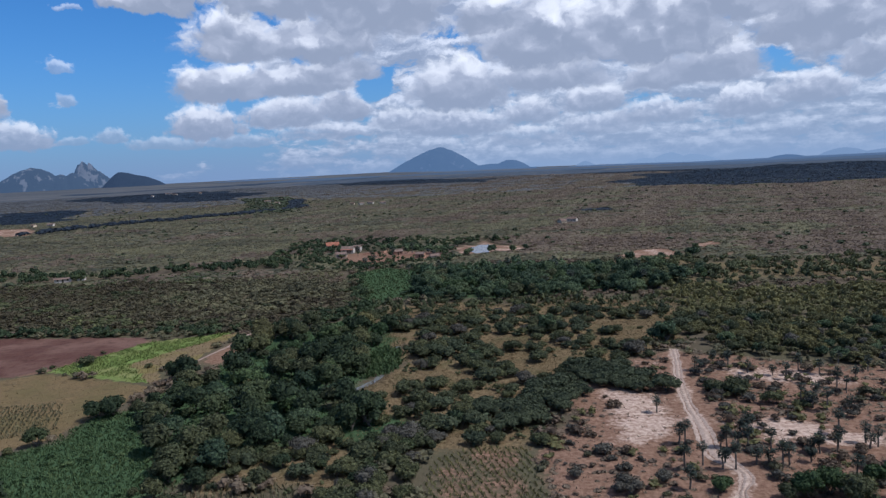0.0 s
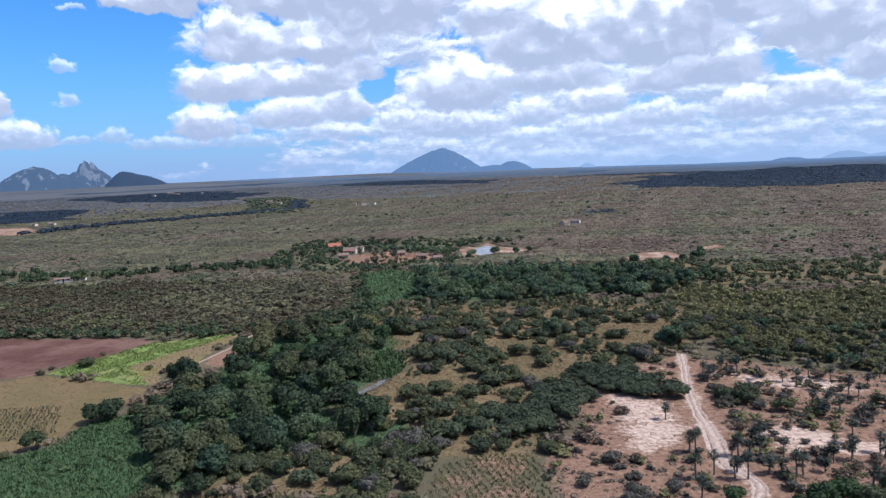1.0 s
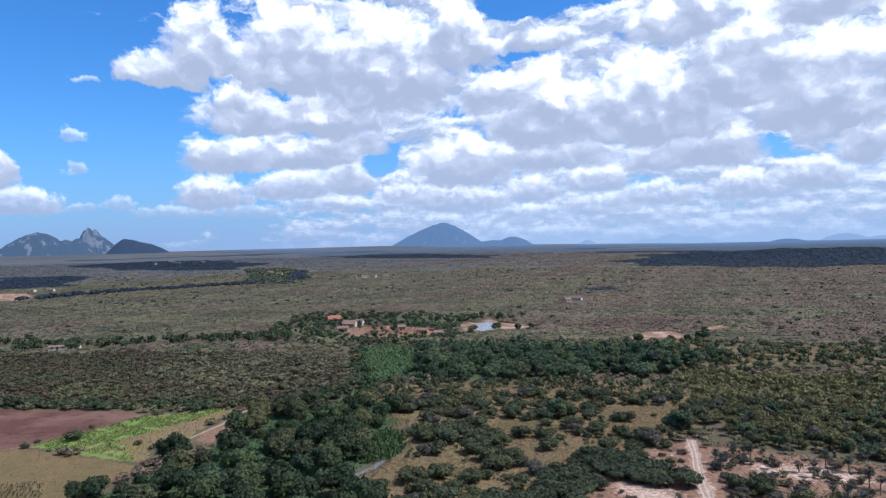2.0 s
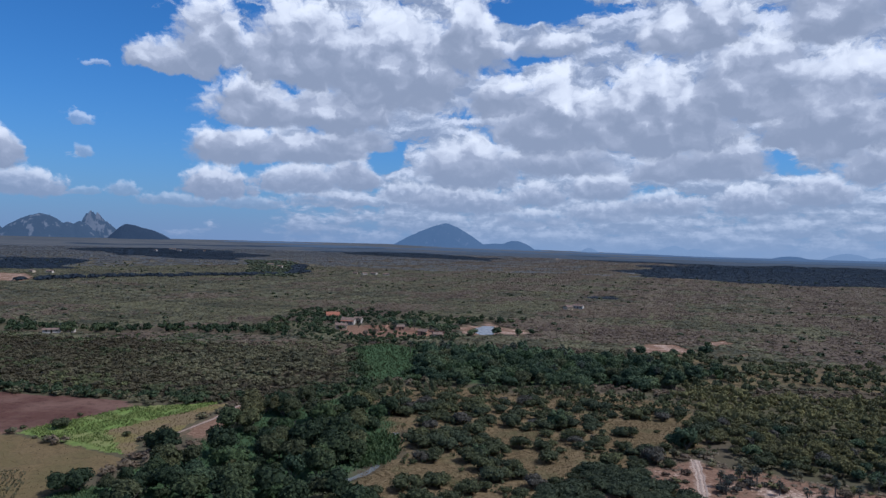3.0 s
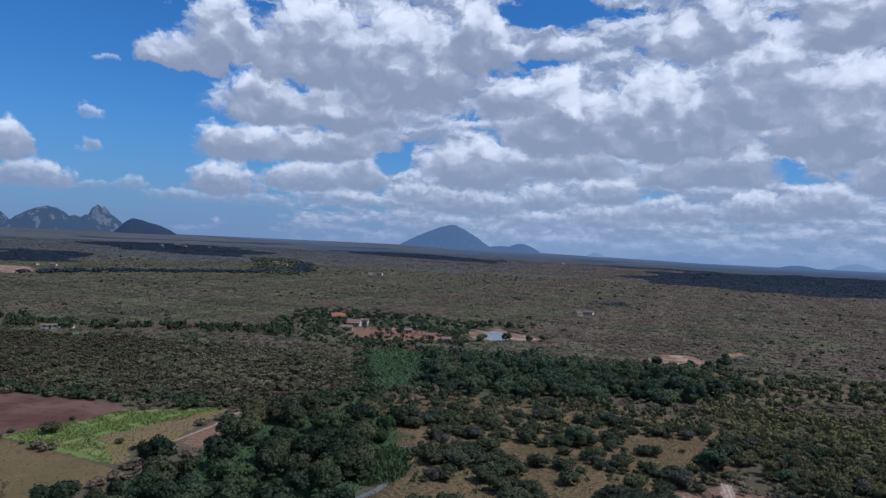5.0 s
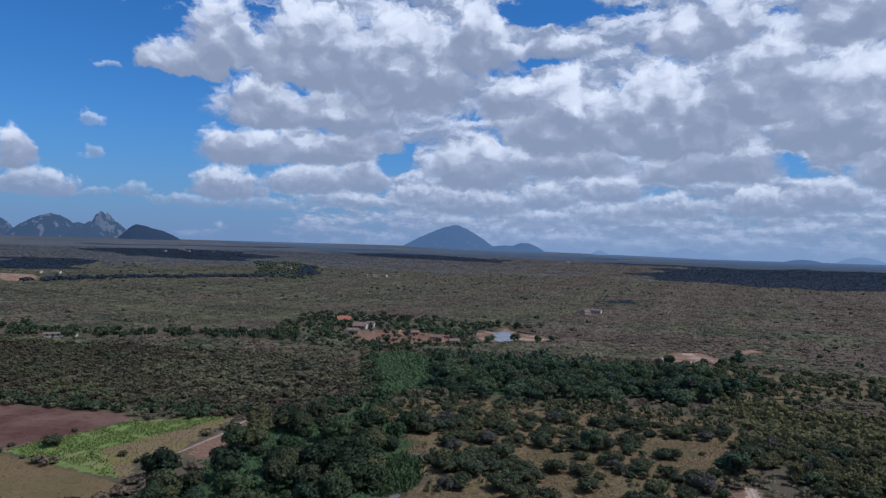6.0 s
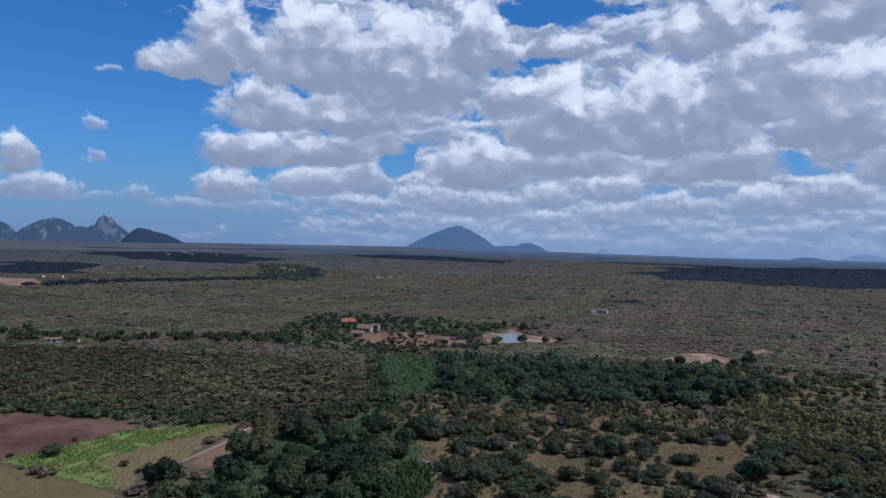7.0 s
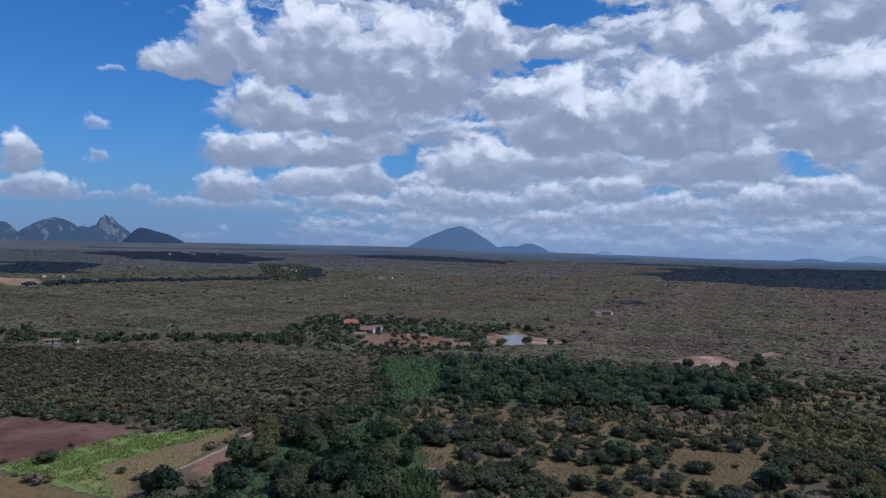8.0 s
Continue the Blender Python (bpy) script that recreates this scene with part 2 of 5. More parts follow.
PALETTE = {
    "riparian": ((0.030, 0.046, 0.024), (0.052, 0.072, 0.034), (0.105, 0.124, 0.052)),
    "orchard": ((0.042, 0.068, 0.040), (0.084, 0.118, 0.060), (0.165, 0.200, 0.090)),
    "acacia": ((0.060, 0.072, 0.041), (0.082, 0.096, 0.051), (0.108, 0.120, 0.062)),
    "savanna": ((0.064, 0.072, 0.036), (0.098, 0.105, 0.049), (0.160, 0.156, 0.066)),
    "scrub": ((0.082, 0.078, 0.046), (0.158, 0.138, 0.076), (0.232, 0.206, 0.108)),
    "brown": ((0.118, 0.082, 0.057), (0.185, 0.130, 0.087), (0.240, 0.186, 0.120)),
    "olive": ((0.108, 0.102, 0.048), (0.158, 0.144, 0.060), (0.222, 0.194, 0.074)),
    "bare": ((0.098, 0.086, 0.066), (0.124, 0.110, 0.084), (0.158, 0.142, 0.110)),
    "meadow": ((0.044, 0.066, 0.026), (0.062, 0.088, 0.033), (0.095, 0.115, 0.046)),
    "thicket": ((0.076, 0.058, 0.036), (0.096, 0.080, 0.046), (0.128, 0.114, 0.060)),
    "lime": ((0.125, 0.158, 0.044), (0.165, 0.200, 0.055), (0.215, 0.245, 0.074)),
    "palm": ((0.045, 0.056, 0.042), (0.065, 0.078, 0.058), (0.100, 0.112, 0.088)),
    "straw": ((0.124, 0.086, 0.042), (0.172, 0.122, 0.060), (0.225, 0.162, 0.084)),
    "reed": ((0.044, 0.074, 0.030), (0.068, 0.104, 0.040), (0.120, 0.150, 0.060)),
    # dark: blue-black for far trees and for cloud shadow put into the colour
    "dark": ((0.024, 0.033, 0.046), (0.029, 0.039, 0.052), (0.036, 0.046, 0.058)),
    # remote: greyer scrub tones that stand in for haze
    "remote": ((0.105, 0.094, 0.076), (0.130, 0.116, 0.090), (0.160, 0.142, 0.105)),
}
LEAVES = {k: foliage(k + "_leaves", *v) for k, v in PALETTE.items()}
# weight of the bluish sheen that imitates haze on the farthest scrub
HAZE_SHEEN = {"remote": 0.25}
JOINED = {k: foliage(k + "_growth", *v, joined=True, haze_sheen=HAZE_SHEEN.get(k, 0.0)) for k, v in PALETTE.items()}

SOFT_GROWTH = {k: foliage(k + "_soft_growth", *PALETTE[k], joined=True, haze_sheen=HAZE_SHEEN.get(k, 0.0), thin=True) for k in ("scrub", "brown", "remote", "dark")}


def bark_material():
    m, t, b = material("bark", 0.9)
    pos = t.nodes.new("ShaderNodeTexCoord").outputs["Object"]
    n = fbm(t, pos, 3.0, 5.0)
    t.links.new(ramp(t, n, (0.3, (0.09, 0.075, 0.06)), (0.7, (0.20, 0.17, 0.14))), b.inputs["Base Color"])
    bump(t, b, n, 0.6, 0.05)
    return m


BARK = bark_material()


def soil(name, low, high, spot, scale=0.35, furrow=0.0):
    """Bare or planted earth with stains at two scales."""
    m, t, b = material(name, 0.95, 0.1)
    pos = t.nodes.new("ShaderNodeTexCoord").outputs["Object"]
    big, fine = fbm(t, pos, scale * 0.12, 4.0), fbm(t, pos, scale * 3.0, 6.0, 0.65)
    col = ramp(t, fine, (0.32, low), (0.68, high))
    col = blend(t, smooth(t, big, 0.42, 0.66), col, spot)
    mid = fbm(t, pos, scale * 0.7, 5.0, 0.6, 0.4)
    col = blend(t, smooth(t, mid, 0.50, 0.68, 0.0, 0.55), col, tuple(v * 0.68 for v in low))
    t.links.new(col, b.inputs["Base Color"])
    bump(t, b, fine, 0.7, 0.25)
    return m


def ground_material():
    m, t, b = material("ground", 1.0, 0.0)
    # bluish sheen on the far ground imitates haze
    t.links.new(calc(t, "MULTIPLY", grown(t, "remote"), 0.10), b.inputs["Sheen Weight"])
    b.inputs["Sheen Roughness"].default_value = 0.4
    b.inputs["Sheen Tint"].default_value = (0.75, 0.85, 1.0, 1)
    pos = t.nodes.new("ShaderNodeTexCoord").outputs["Object"]
    n0, n1, n2 = fbm(t, pos, 0.012, 5.0), fbm(t, pos, 0.09, 6.0, 0.6), fbm(t, pos, 0.9, 6.0, 0.65)
    # soil colour lowered so that gaps between bushes look like shadow
    col = blend(t, n2, (0.080, 0.062, 0.042), (0.130, 0.100, 0.068))
    col = blend(t, smooth(t, n0, 0.42, 0.62), col, (0.098, 0.085, 0.050))

    stretch = put(t, "ShaderNodeMapping", pos)
    stretch.inputs["Scale"].default_value = (0.25, 1.0, 1.0)
    bands = fbm(t, stretch.outputs[0], 0.006, 5.0, 0.6)

    def lay(col, name, low, high, mix=n2, soft=0.16, rim=n1):
        edge = calc(t, "ADD", grown(t, name), calc(t, "MULTIPLY", calc(t, "SUBTRACT", rim, 0.5), 1.1))
        edge = calc(t, "ADD", edge, calc(t, "MULTIPLY", calc(t, "SUBTRACT", n2, 0.5), 0.5))
        return blend(t, smooth(t, edge, 0.5 - soft, 0.5 + soft), col, blend(t, smooth(t, mix, 0.3, 0.7), low, high))
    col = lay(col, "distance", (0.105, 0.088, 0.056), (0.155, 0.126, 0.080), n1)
    # far land greyed in its colour, in place of haze
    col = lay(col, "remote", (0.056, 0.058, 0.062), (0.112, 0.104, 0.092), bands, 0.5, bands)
    col = lay(col, "straw", (0.115, 0.078, 0.040), (0.205, 0.145, 0.080))
    weeds = calc(t, "MULTIPLY", smooth(t, n1, 0.50, 0.66), calc(t, "MULTIPLY", grown(t, "straw"), 0.55))
    col = blend(t, weeds, col, (0.085, 0.092, 0.040))
    col = lay(col, "green", (0.042, 0.070, 0.034), (0.070, 0.105, 0.048))
    col = lay(col, "earth", (0.145, 0.080, 0.052), (0.265, 0.158, 0.106))
    col = lay(col, "sand", (0.270, 0.170, 0.122), (0.560, 0.415, 0.320))
    # cloud shadows painted into the ground colour as dark bands
    col = lay(col, "cloud_shade", (0.018, 0.027, 0.040), (0.030, 0.040, 0.052), n1, 0.2, bands)
    t.links.new(col, b.inputs["Base Color"])
    bump(t, b, n2, 0.8, 0.4)
    return m


def track_material():
    m, t, b = material("track_sand", 0.95, 0.1)
    pos = t.nodes.new("ShaderNodeTexCoord").outputs["Object"]
    across = grown(t, "across")
    fine = fbm(t, pos, 1.2, 6.0, 0.65)
    col = ramp(t, fine, (0.3, (0.25, 0.170, 0.126)), (0.7, (0.50, 0.375, 0.295)))
    ruts = calc(t, "ADD", calc(t, "ABSOLUTE", calc(t, "SUBTRACT", calc(t, "ABSOLUTE", across), 0.5)), calc(t, "MULTIPLY", calc(t, "SUBTRACT", fine, 0.5), 0.3))
    col = blend(t, smooth(t, ruts, 0.16, 0.02, 0.0, 0.6), col, (0.26, 0.20, 0.165))
    t.links.new(col, b.inputs["Base Color"])
    bump(t, b, calc(t, "ADD", fine, ruts), 0.8, 0.25)
    return m


def water_material():
    m, t, b = material("water", 0.26, 0.5)
    b.inputs["Base Color"].default_value = (0.17, 0.17, 0.165, 1)
    pos = t.nodes.new("ShaderNodeTexCoord").outputs["Object"]
    bump(t, b, fbm(t, pos, 0.8, 3.0), 0.12, 0.05)
    return m


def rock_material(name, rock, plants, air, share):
    """Bare granite above, thin wood on the flatter flanks; blue emission mixed in imitates the haze of kilometres of
    air.
    """
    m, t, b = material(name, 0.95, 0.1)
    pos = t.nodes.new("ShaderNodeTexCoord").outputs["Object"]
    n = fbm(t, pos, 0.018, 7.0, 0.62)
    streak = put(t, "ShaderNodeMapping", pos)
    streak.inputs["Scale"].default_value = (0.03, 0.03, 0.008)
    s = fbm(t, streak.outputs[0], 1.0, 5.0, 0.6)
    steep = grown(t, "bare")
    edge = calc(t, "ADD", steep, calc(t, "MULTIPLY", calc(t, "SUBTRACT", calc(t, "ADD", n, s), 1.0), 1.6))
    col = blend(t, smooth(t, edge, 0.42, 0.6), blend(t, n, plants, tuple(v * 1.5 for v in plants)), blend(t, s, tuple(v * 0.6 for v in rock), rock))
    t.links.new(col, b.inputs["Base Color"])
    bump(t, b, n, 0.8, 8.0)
    # painted haze: an even blue glow mixed over the rock
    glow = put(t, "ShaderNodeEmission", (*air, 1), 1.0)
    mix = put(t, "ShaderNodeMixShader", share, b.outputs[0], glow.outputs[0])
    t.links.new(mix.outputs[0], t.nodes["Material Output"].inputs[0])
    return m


# ---- the plan of the land (metres; the view runs along +y) ----
TRACK = [(47, 92), (50, 105), (54, 113), (52.5, 123), (54.5, 135), (56, 145), (57.5, 154), (59, 161), (61.5, 171), (65, 183), (68, 195)]
SAND_ZONE = [(19, 80), (20, 128), (27, 139), (33, 164), (51, 186), (66, 196), (74, 191), (112, 168), (150, 150), (95, 80)]
SAND_PATCHES = [[(34, 164), (41, 167), (48, 162), (55, 154), (53, 140), (49, 131), (41, 125), (32, 129), (39, 144)],
    [(51, 186), (64, 186), (62, 176), (51, 182)], [(68, 183), (78, 177), (99, 168), (104, 156), (87, 156), (72, 167)],
    [(60, 138), (70, 140), (92, 128), (85, 120), (64, 124)]]
EARTH_PATCHES = [[(100, 378), (100, 401), (119, 422), (137, 426), (139, 396), (127, 381), (112, 379)], [(153, 419), (155, 433), (174, 449), (175, 436), (164, 424)],
    [(-73, 467), (-58, 489), (-35, 488), (-12, 474), (3, 458), (10, 440), (-1, 426), (-17, 428), (-33, 418), (-45, 417), (-59, 431)],
    [(7, 478), (14, 500), (22, 498), (31, 527), (38, 520), (38, 500), (44, 490), (56, 478), (59, 463), (47, 447), (34, 449), (20, 440), (10, 451)],
    [(104, 612), (119, 640), (119, 603), (103, 565)], [(-640, 985), (-570, 975), (-522, 905), (-492, 840), (-520, 835), (-600, 915)], [(19, 85), (20, 128), (27, 139), (44, 128), (48, 105), (40, 85)],
    [(-108, 247), (-98, 241), (-112, 217), (-117, 205), (-126, 201), (-119, 210), (-106, 228)], [(-62, 247), (-64, 219), (-65, 204), (-74, 207), (-70.5, 221), (-68, 242)],
    [(153, 384), (163, 392), (164, 386), (153, 376)]]
CLEARINGS = [[(-21, 168), (-12, 184), (3, 187), (13, 181), (10, 172), (-1, 170), (-9, 164), (-18, 163)],
    [(20, 227), (32, 216), (39, 204), (36, 184), (24, 170), (17, 167), (21, 186), (12, 213)],
    [(53, 237), (80, 236), (68, 208), (54, 204), (49, 213)], [(-25, 247), (-10, 226), (-12, 206), (-21, 227)],
    [(-30, 123), (-17, 127), (-12, 119), (-20, 114)], [(1, 139), (9, 142), (10, 135), (3, 132)]]
ACACIA = [(35, 184), (52, 176), (58, 161), (38, 164), (29, 145), (14, 139), (11, 148), (25, 165)]
SAVANNA = [(-27, 258), (-22, 284), (2, 286), (30, 276), (66, 280), (92, 262), (74, 200), (51, 187), (30, 164), (24, 150), (20, 128), (-3, 128), (-14, 118), (-46, 112), (-40, 128), (-21, 150), (-24, 160), (-21, 168), (-12, 192), (-13, 219)]
RIPARIAN = [(-104, 128), (-84, 146), (-78, 160), (-68, 176), (-65, 198), (-60, 216), (-61, 236), (-28, 262), (-14, 240), (-13, 200), (-20, 172), (-24, 160), (-14, 152), (0, 148), (2, 134), (-8, 130), (-18, 138), (-36, 132), (-46, 116), (-60, 96), (-90, 96)]
ORCHARD = [(-40, 374), (41, 380), (92, 346), (132, 320), (100, 300), (90, 284), (60, 288), (20, 282), (-12, 292), (-8, 300), (-10, 361)]
MEADOW = [(-46, 384), (-31, 399), (-13, 387), (-10, 325), (-14, 296), (-25, 286), (-27, 268), (-28, 251), (-34, 237), (-41, 232), (-44, 220), (-49, 206), (-53, 205), (-54, 218),
    (-47, 223), (-45, 243), (-38, 257), (-36, 268), (-32, 282), (-33, 298), (-40, 340)]
WET_HOLLOW = [(-67, 202), (-57, 202), (-50, 208), (-47, 200), (-54, 190), (-60, 184), (-66, 176), (-70, 168), (-74, 172), (-66, 186), (-62, 193)]
REEDS = [(-88, 112), (-90, 137), (-82, 144), (-81, 159), (-73, 164), (-64, 146), (-52, 124), (-56, 104)]
BROWN_WOOD = [(-290, 400), (-115, 378), (-42, 352), (-34, 270), (-72, 250), (-170, 262), (-270, 290)]
OLIVE_WOOD = [(74, 200), (82, 240), (100, 300), (118, 272), (176, 269), (260, 280), (190, 170), (112, 170), (90, 186)]
SPARSE = [(82, 356), (120, 385), (163, 356), (230, 350), (200, 272), (143, 300), (117, 275), (86, 310)]
TREE_LINE = [(-320, 462), (-208, 427), (-172, 444), (-139, 452), (-92, 437), (-92, 418), (-140, 425), (-172, 420), (-210, 405), (-320, 430)]
GREEN_STRIP = [(-320, 425), (-210, 404), (-172, 418), (-140, 424), (-110, 415), (-120, 395), (-220, 385), (-320, 405)]
RED_FIELD = [(-230, 268), (-163, 257), (-104, 246), (-102, 236), (-106, 226), (-119, 208), (-130, 200), (-190, 215)]
LIME_FIELD = [(-117, 205), (-112, 217), (-98, 239), (-77, 248), (-74, 246), (-86, 224), (-95, 210), (-87, 199), (-80, 188), (-91, 192)]
DRY_CROP = [(-71, 245), (-74, 212), (-81, 199), (-76, 186), (-80, 188), (-87, 199), (-95, 210), (-86, 224), (-74, 246)]
DRY_FIELD = [(-190, 212), (-131, 197), (-117, 203), (-74, 183), (-78, 174), (-83, 161), (-84, 148), (-96, 140), (-170, 150)]
CORN_WEST = [(-128, 172), (-95, 173), (-86, 153), (-98, 148), (-120, 150)]
CORN_STRIP = [(-50, 122), (-34, 120.5), (-20, 116.5), (-21, 108), (-46, 108)]
SOUTH_THICKET = [(-50, 124), (-38, 136), (-14, 136), (2, 148), (14, 138), (-2, 129), (-5, 106), (-20, 106), (-21, 117), (-34, 121.5)]
CORN_SOUTH = [(-4, 96), (0, 125), (9, 132), (19, 129), (20, 96)]
FARM_PATH = [(-64, 247), (-66.5, 242), (-68, 233), (-69.5, 224), (-73, 212), (-76, 205)]
STREAM = [(-12, 216), (-14, 207), (-13.5, 199), (-14.5, 189), (-15.5, 182), (-18, 177), (-21, 173)]
POND = [(19, 466), (21, 485), (28, 501), (35, 498), (35, 473), (31, 452), (23, 449)]
FAR_GROVE = [(-440, 1560), (-365, 1600), (-235, 1240), (-240, 1060), (-300, 1090)]
# outlines of cloud shadows, laid on the plain as dark colour
SHADE_BANDS = [[(-932, 1490), (-865, 1586), (-726, 1450), (-595, 1132), (-681, 1086), (-860, 1200)],
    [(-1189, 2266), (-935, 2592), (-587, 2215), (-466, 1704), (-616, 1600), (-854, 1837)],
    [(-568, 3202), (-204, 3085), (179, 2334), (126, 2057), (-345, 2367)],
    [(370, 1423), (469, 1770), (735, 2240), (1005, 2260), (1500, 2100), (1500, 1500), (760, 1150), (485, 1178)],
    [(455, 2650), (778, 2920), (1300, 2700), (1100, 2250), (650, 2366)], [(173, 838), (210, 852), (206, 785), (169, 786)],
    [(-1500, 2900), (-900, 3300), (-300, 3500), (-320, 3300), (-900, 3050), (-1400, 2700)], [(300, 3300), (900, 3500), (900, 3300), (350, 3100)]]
FAR_TREES = [(-505, 850), (-482, 885), (-460, 950), (-418, 985), (-375, 1021), (-318, 1073), (-262, 1140), (-246, 1180), (-262, 1260), (-277, 1360)]
WOOD_EDGE = [(-190, 268), (-150, 258), (-118, 252), (-90, 251), (-70, 253), (-54, 250), (-42, 258), (-40, 270)]


def inside(poly, x, y):
    """Which of the points lie in the outline."""
    hit = np.zeros(np.shape(x), bool)
    for (x0, y0), (x1, y1) in zip(poly, poly[1:] + poly[:1]):
        if y0 == y1:
            continue
        hit ^= ((y0 > y) != (y1 > y)) & (x < (x1 - x0) * (y - y0) / (y1 - y0) + x0)
    return hit


def edge_distance(line, x, y, closed=False):
    """Distance from the points to an open or closed line."""
    best = np.full(np.shape(x), 1e9)
    for (x0, y0), (x1, y1) in zip(line, line[1:] + (line[:1] if closed else [])):
        dx, dy = x1 - x0, y1 - y0
        s = np.clip(((x - x0) * dx + (y - y0) * dy) / (dx * dx + dy * dy), 0, 1)
        best = np.minimum(best, np.hypot(x - x0 - s * dx, y - y0 - s * dy))
    return best


def cover(poly, x, y, soft):
    """1 inside the outline, 0 outside, with a soft edge."""
    d = edge_distance(poly, x, y, True)
    return np.clip(0.5 + np.where(inside(poly, x, y), d, -d) / (2 * soft), 0, 1)


def wobble(x, y, size, seed=0.0):
    """Smooth waves between -1 and 1."""
    k = 6.283 / size
    return (np.sin(k * (x + 0.31 * y) + seed) * np.cos(k * (0.83 * y - 0.24 * x) + 1.7 * seed) + 0.6 * np.sin(k * 2.3 * (y * 0.6 - x * 0.7) + 2.1 + seed) * np.cos(k * 1.9 * (x + 0.2 * y) + seed)) / 1.6


def height(x, y):
    """The land: flat by the river, rising far off to fit the skyline in view, with low swells and one ridge coloured
    dark.
    """
    x, y = np.asarray(x, float), np.asarray(y, float)
    r = np.hypot(x, y)
    s = np.clip((r - 800) / 3900, 0, 1)
    rise = 52 - 38 * np.clip((np.degrees(np.arctan2(x, y)) + 5) / 29, 0, 1)
    z = rise * s ** 1.3 + 0.25 * wobble(x, y, 37)
    z = z + np.clip((r - 700) / 900, 0, 1) * np.clip((4700 - r) / 900, 0, 1) * (2.4 * wobble(x, y, 620, 0.6) + 1.2 * wobble(x * 0.4, y, 240, 1.4))
    ridge = np.exp(-(((x - 980) / 480) ** 2 + ((y - 1900) / 230) ** 2))
    knoll = np.exp(-(((x + 360) / 170) ** 2 + ((y - 1480) / 160) ** 2))
    return z + 13 * ridge * (1 + 0.25 * wobble(x, y, 260, 2.0)) + 6 * knoll


# ---- mesh helpers ----
def raw_mesh(name, verts, faces, mat=None, flat=True, **fields):
    """A mesh from arrays: faces (n, 3) or (n, 4); fields: a number for each vertex."""
    me = bpy.data.meshes.new(name)
    verts, faces = np.asarray(verts, np.float32), np.asarray(faces, np.int32)
    me.vertices.add(len(verts))
    me.vertices.foreach_set("co", verts.ravel())
    me.loops.add(faces.size)
    me.loops.foreach_set("vertex_index", faces.ravel())
    me.polygons.add(len(faces))
    me.polygons.foreach_set("loop_start", np.arange(0, faces.size, faces.shape[1], dtype=np.int32))
    me.polygons.foreach_set("use_smooth", np.full(len(faces), not flat))
    for key, values in fields.items():
        me.attributes.new(key, "FLOAT", "POINT").data.foreach_set("value", np.asarray(values, np.float32))
    if mat:
        me.materials.append(mat)
    me.update(calc_edges=True)
    return me


def part(name, bm, mat, parent=None, label=""):
    """Links a bmesh as one mesh object under a thing or a part."""
    me = bpy.data.meshes.new(name)
    bm.to_mesh(me)
    bm.free()
    me.materials.append(mat)
    ob = new(name, me)
    ob.parent = parent
    return tagged(ob, label)


def sheet(name, poly, mat, label, step=1.0, lift=0.05, category="field", keep=None):
    """A patch of land cut to an outline, laid over the ground."""
    xs = np.arange(min(p[0] for p in poly) - 2, max(p[0] for p in poly) + 2, step)
    ys = np.arange(min(p[1] for p in poly) - 2, max(p[1] for p in poly) + 2, step)
    gx, gy = np.meshgrid(xs, ys)
    gx, gy = gx + 0.35 * step * wobble(gx, gy, 5.1), gy + 0.35 * step * wobble(gx, gy, 4.3, 1.0)
    n, m = gx.shape
    cx, cy = (gx[:-1, :-1] + gx[1:, 1:]) / 2, (gy[:-1, :-1] + gy[1:, 1:]) / 2
    ok = inside(poly, cx + 0.9 * wobble(cx, cy, 9.0, 2.0), cy + 0.9 * wobble(cx, cy, 8.0, 3.0))
    i = np.arange(n * m).reshape(n, m)
    quads = np.stack([i[:-1, :-1], i[:-1, 1:], i[1:, 1:], i[1:, :-1]], -1)[ok]
    used, inv = np.unique(quads, return_inverse=True)
    v = np.stack([gx, gy, height(gx, gy) + lift], -1).reshape(-1, 3)[used]
    ob = new(name, raw_mesh(name, v, inv.reshape(-1, 4), mat, flat=False))
    return tagged(ob, label, category, kind="structure")


def smooth_line(line, step):
    """Points along a line through the given ones, evenly close, rounded at the bends."""
    p = np.array(line, float)
    out = []
    for k in range(len(p) - 1):
        p0, p1, p2, p3 = p[max(k - 1, 0)], p[k], p[k + 1], p[min(k + 2, len(p) - 1)]
        for s in np.linspace(0, 1, max(2, int(np.hypot(*(p2 - p1)) / step)), endpoint=False):
            out.append(0.5 * (2 * p1 + (p2 - p0) * s + (2 * p0 - 5 * p1 + 4 * p2 - p3) * s ** 2 + (3 * p1 - p0 - 3 * p2 + p3) * s ** 3))
    return np.array(out + [p[-1]])


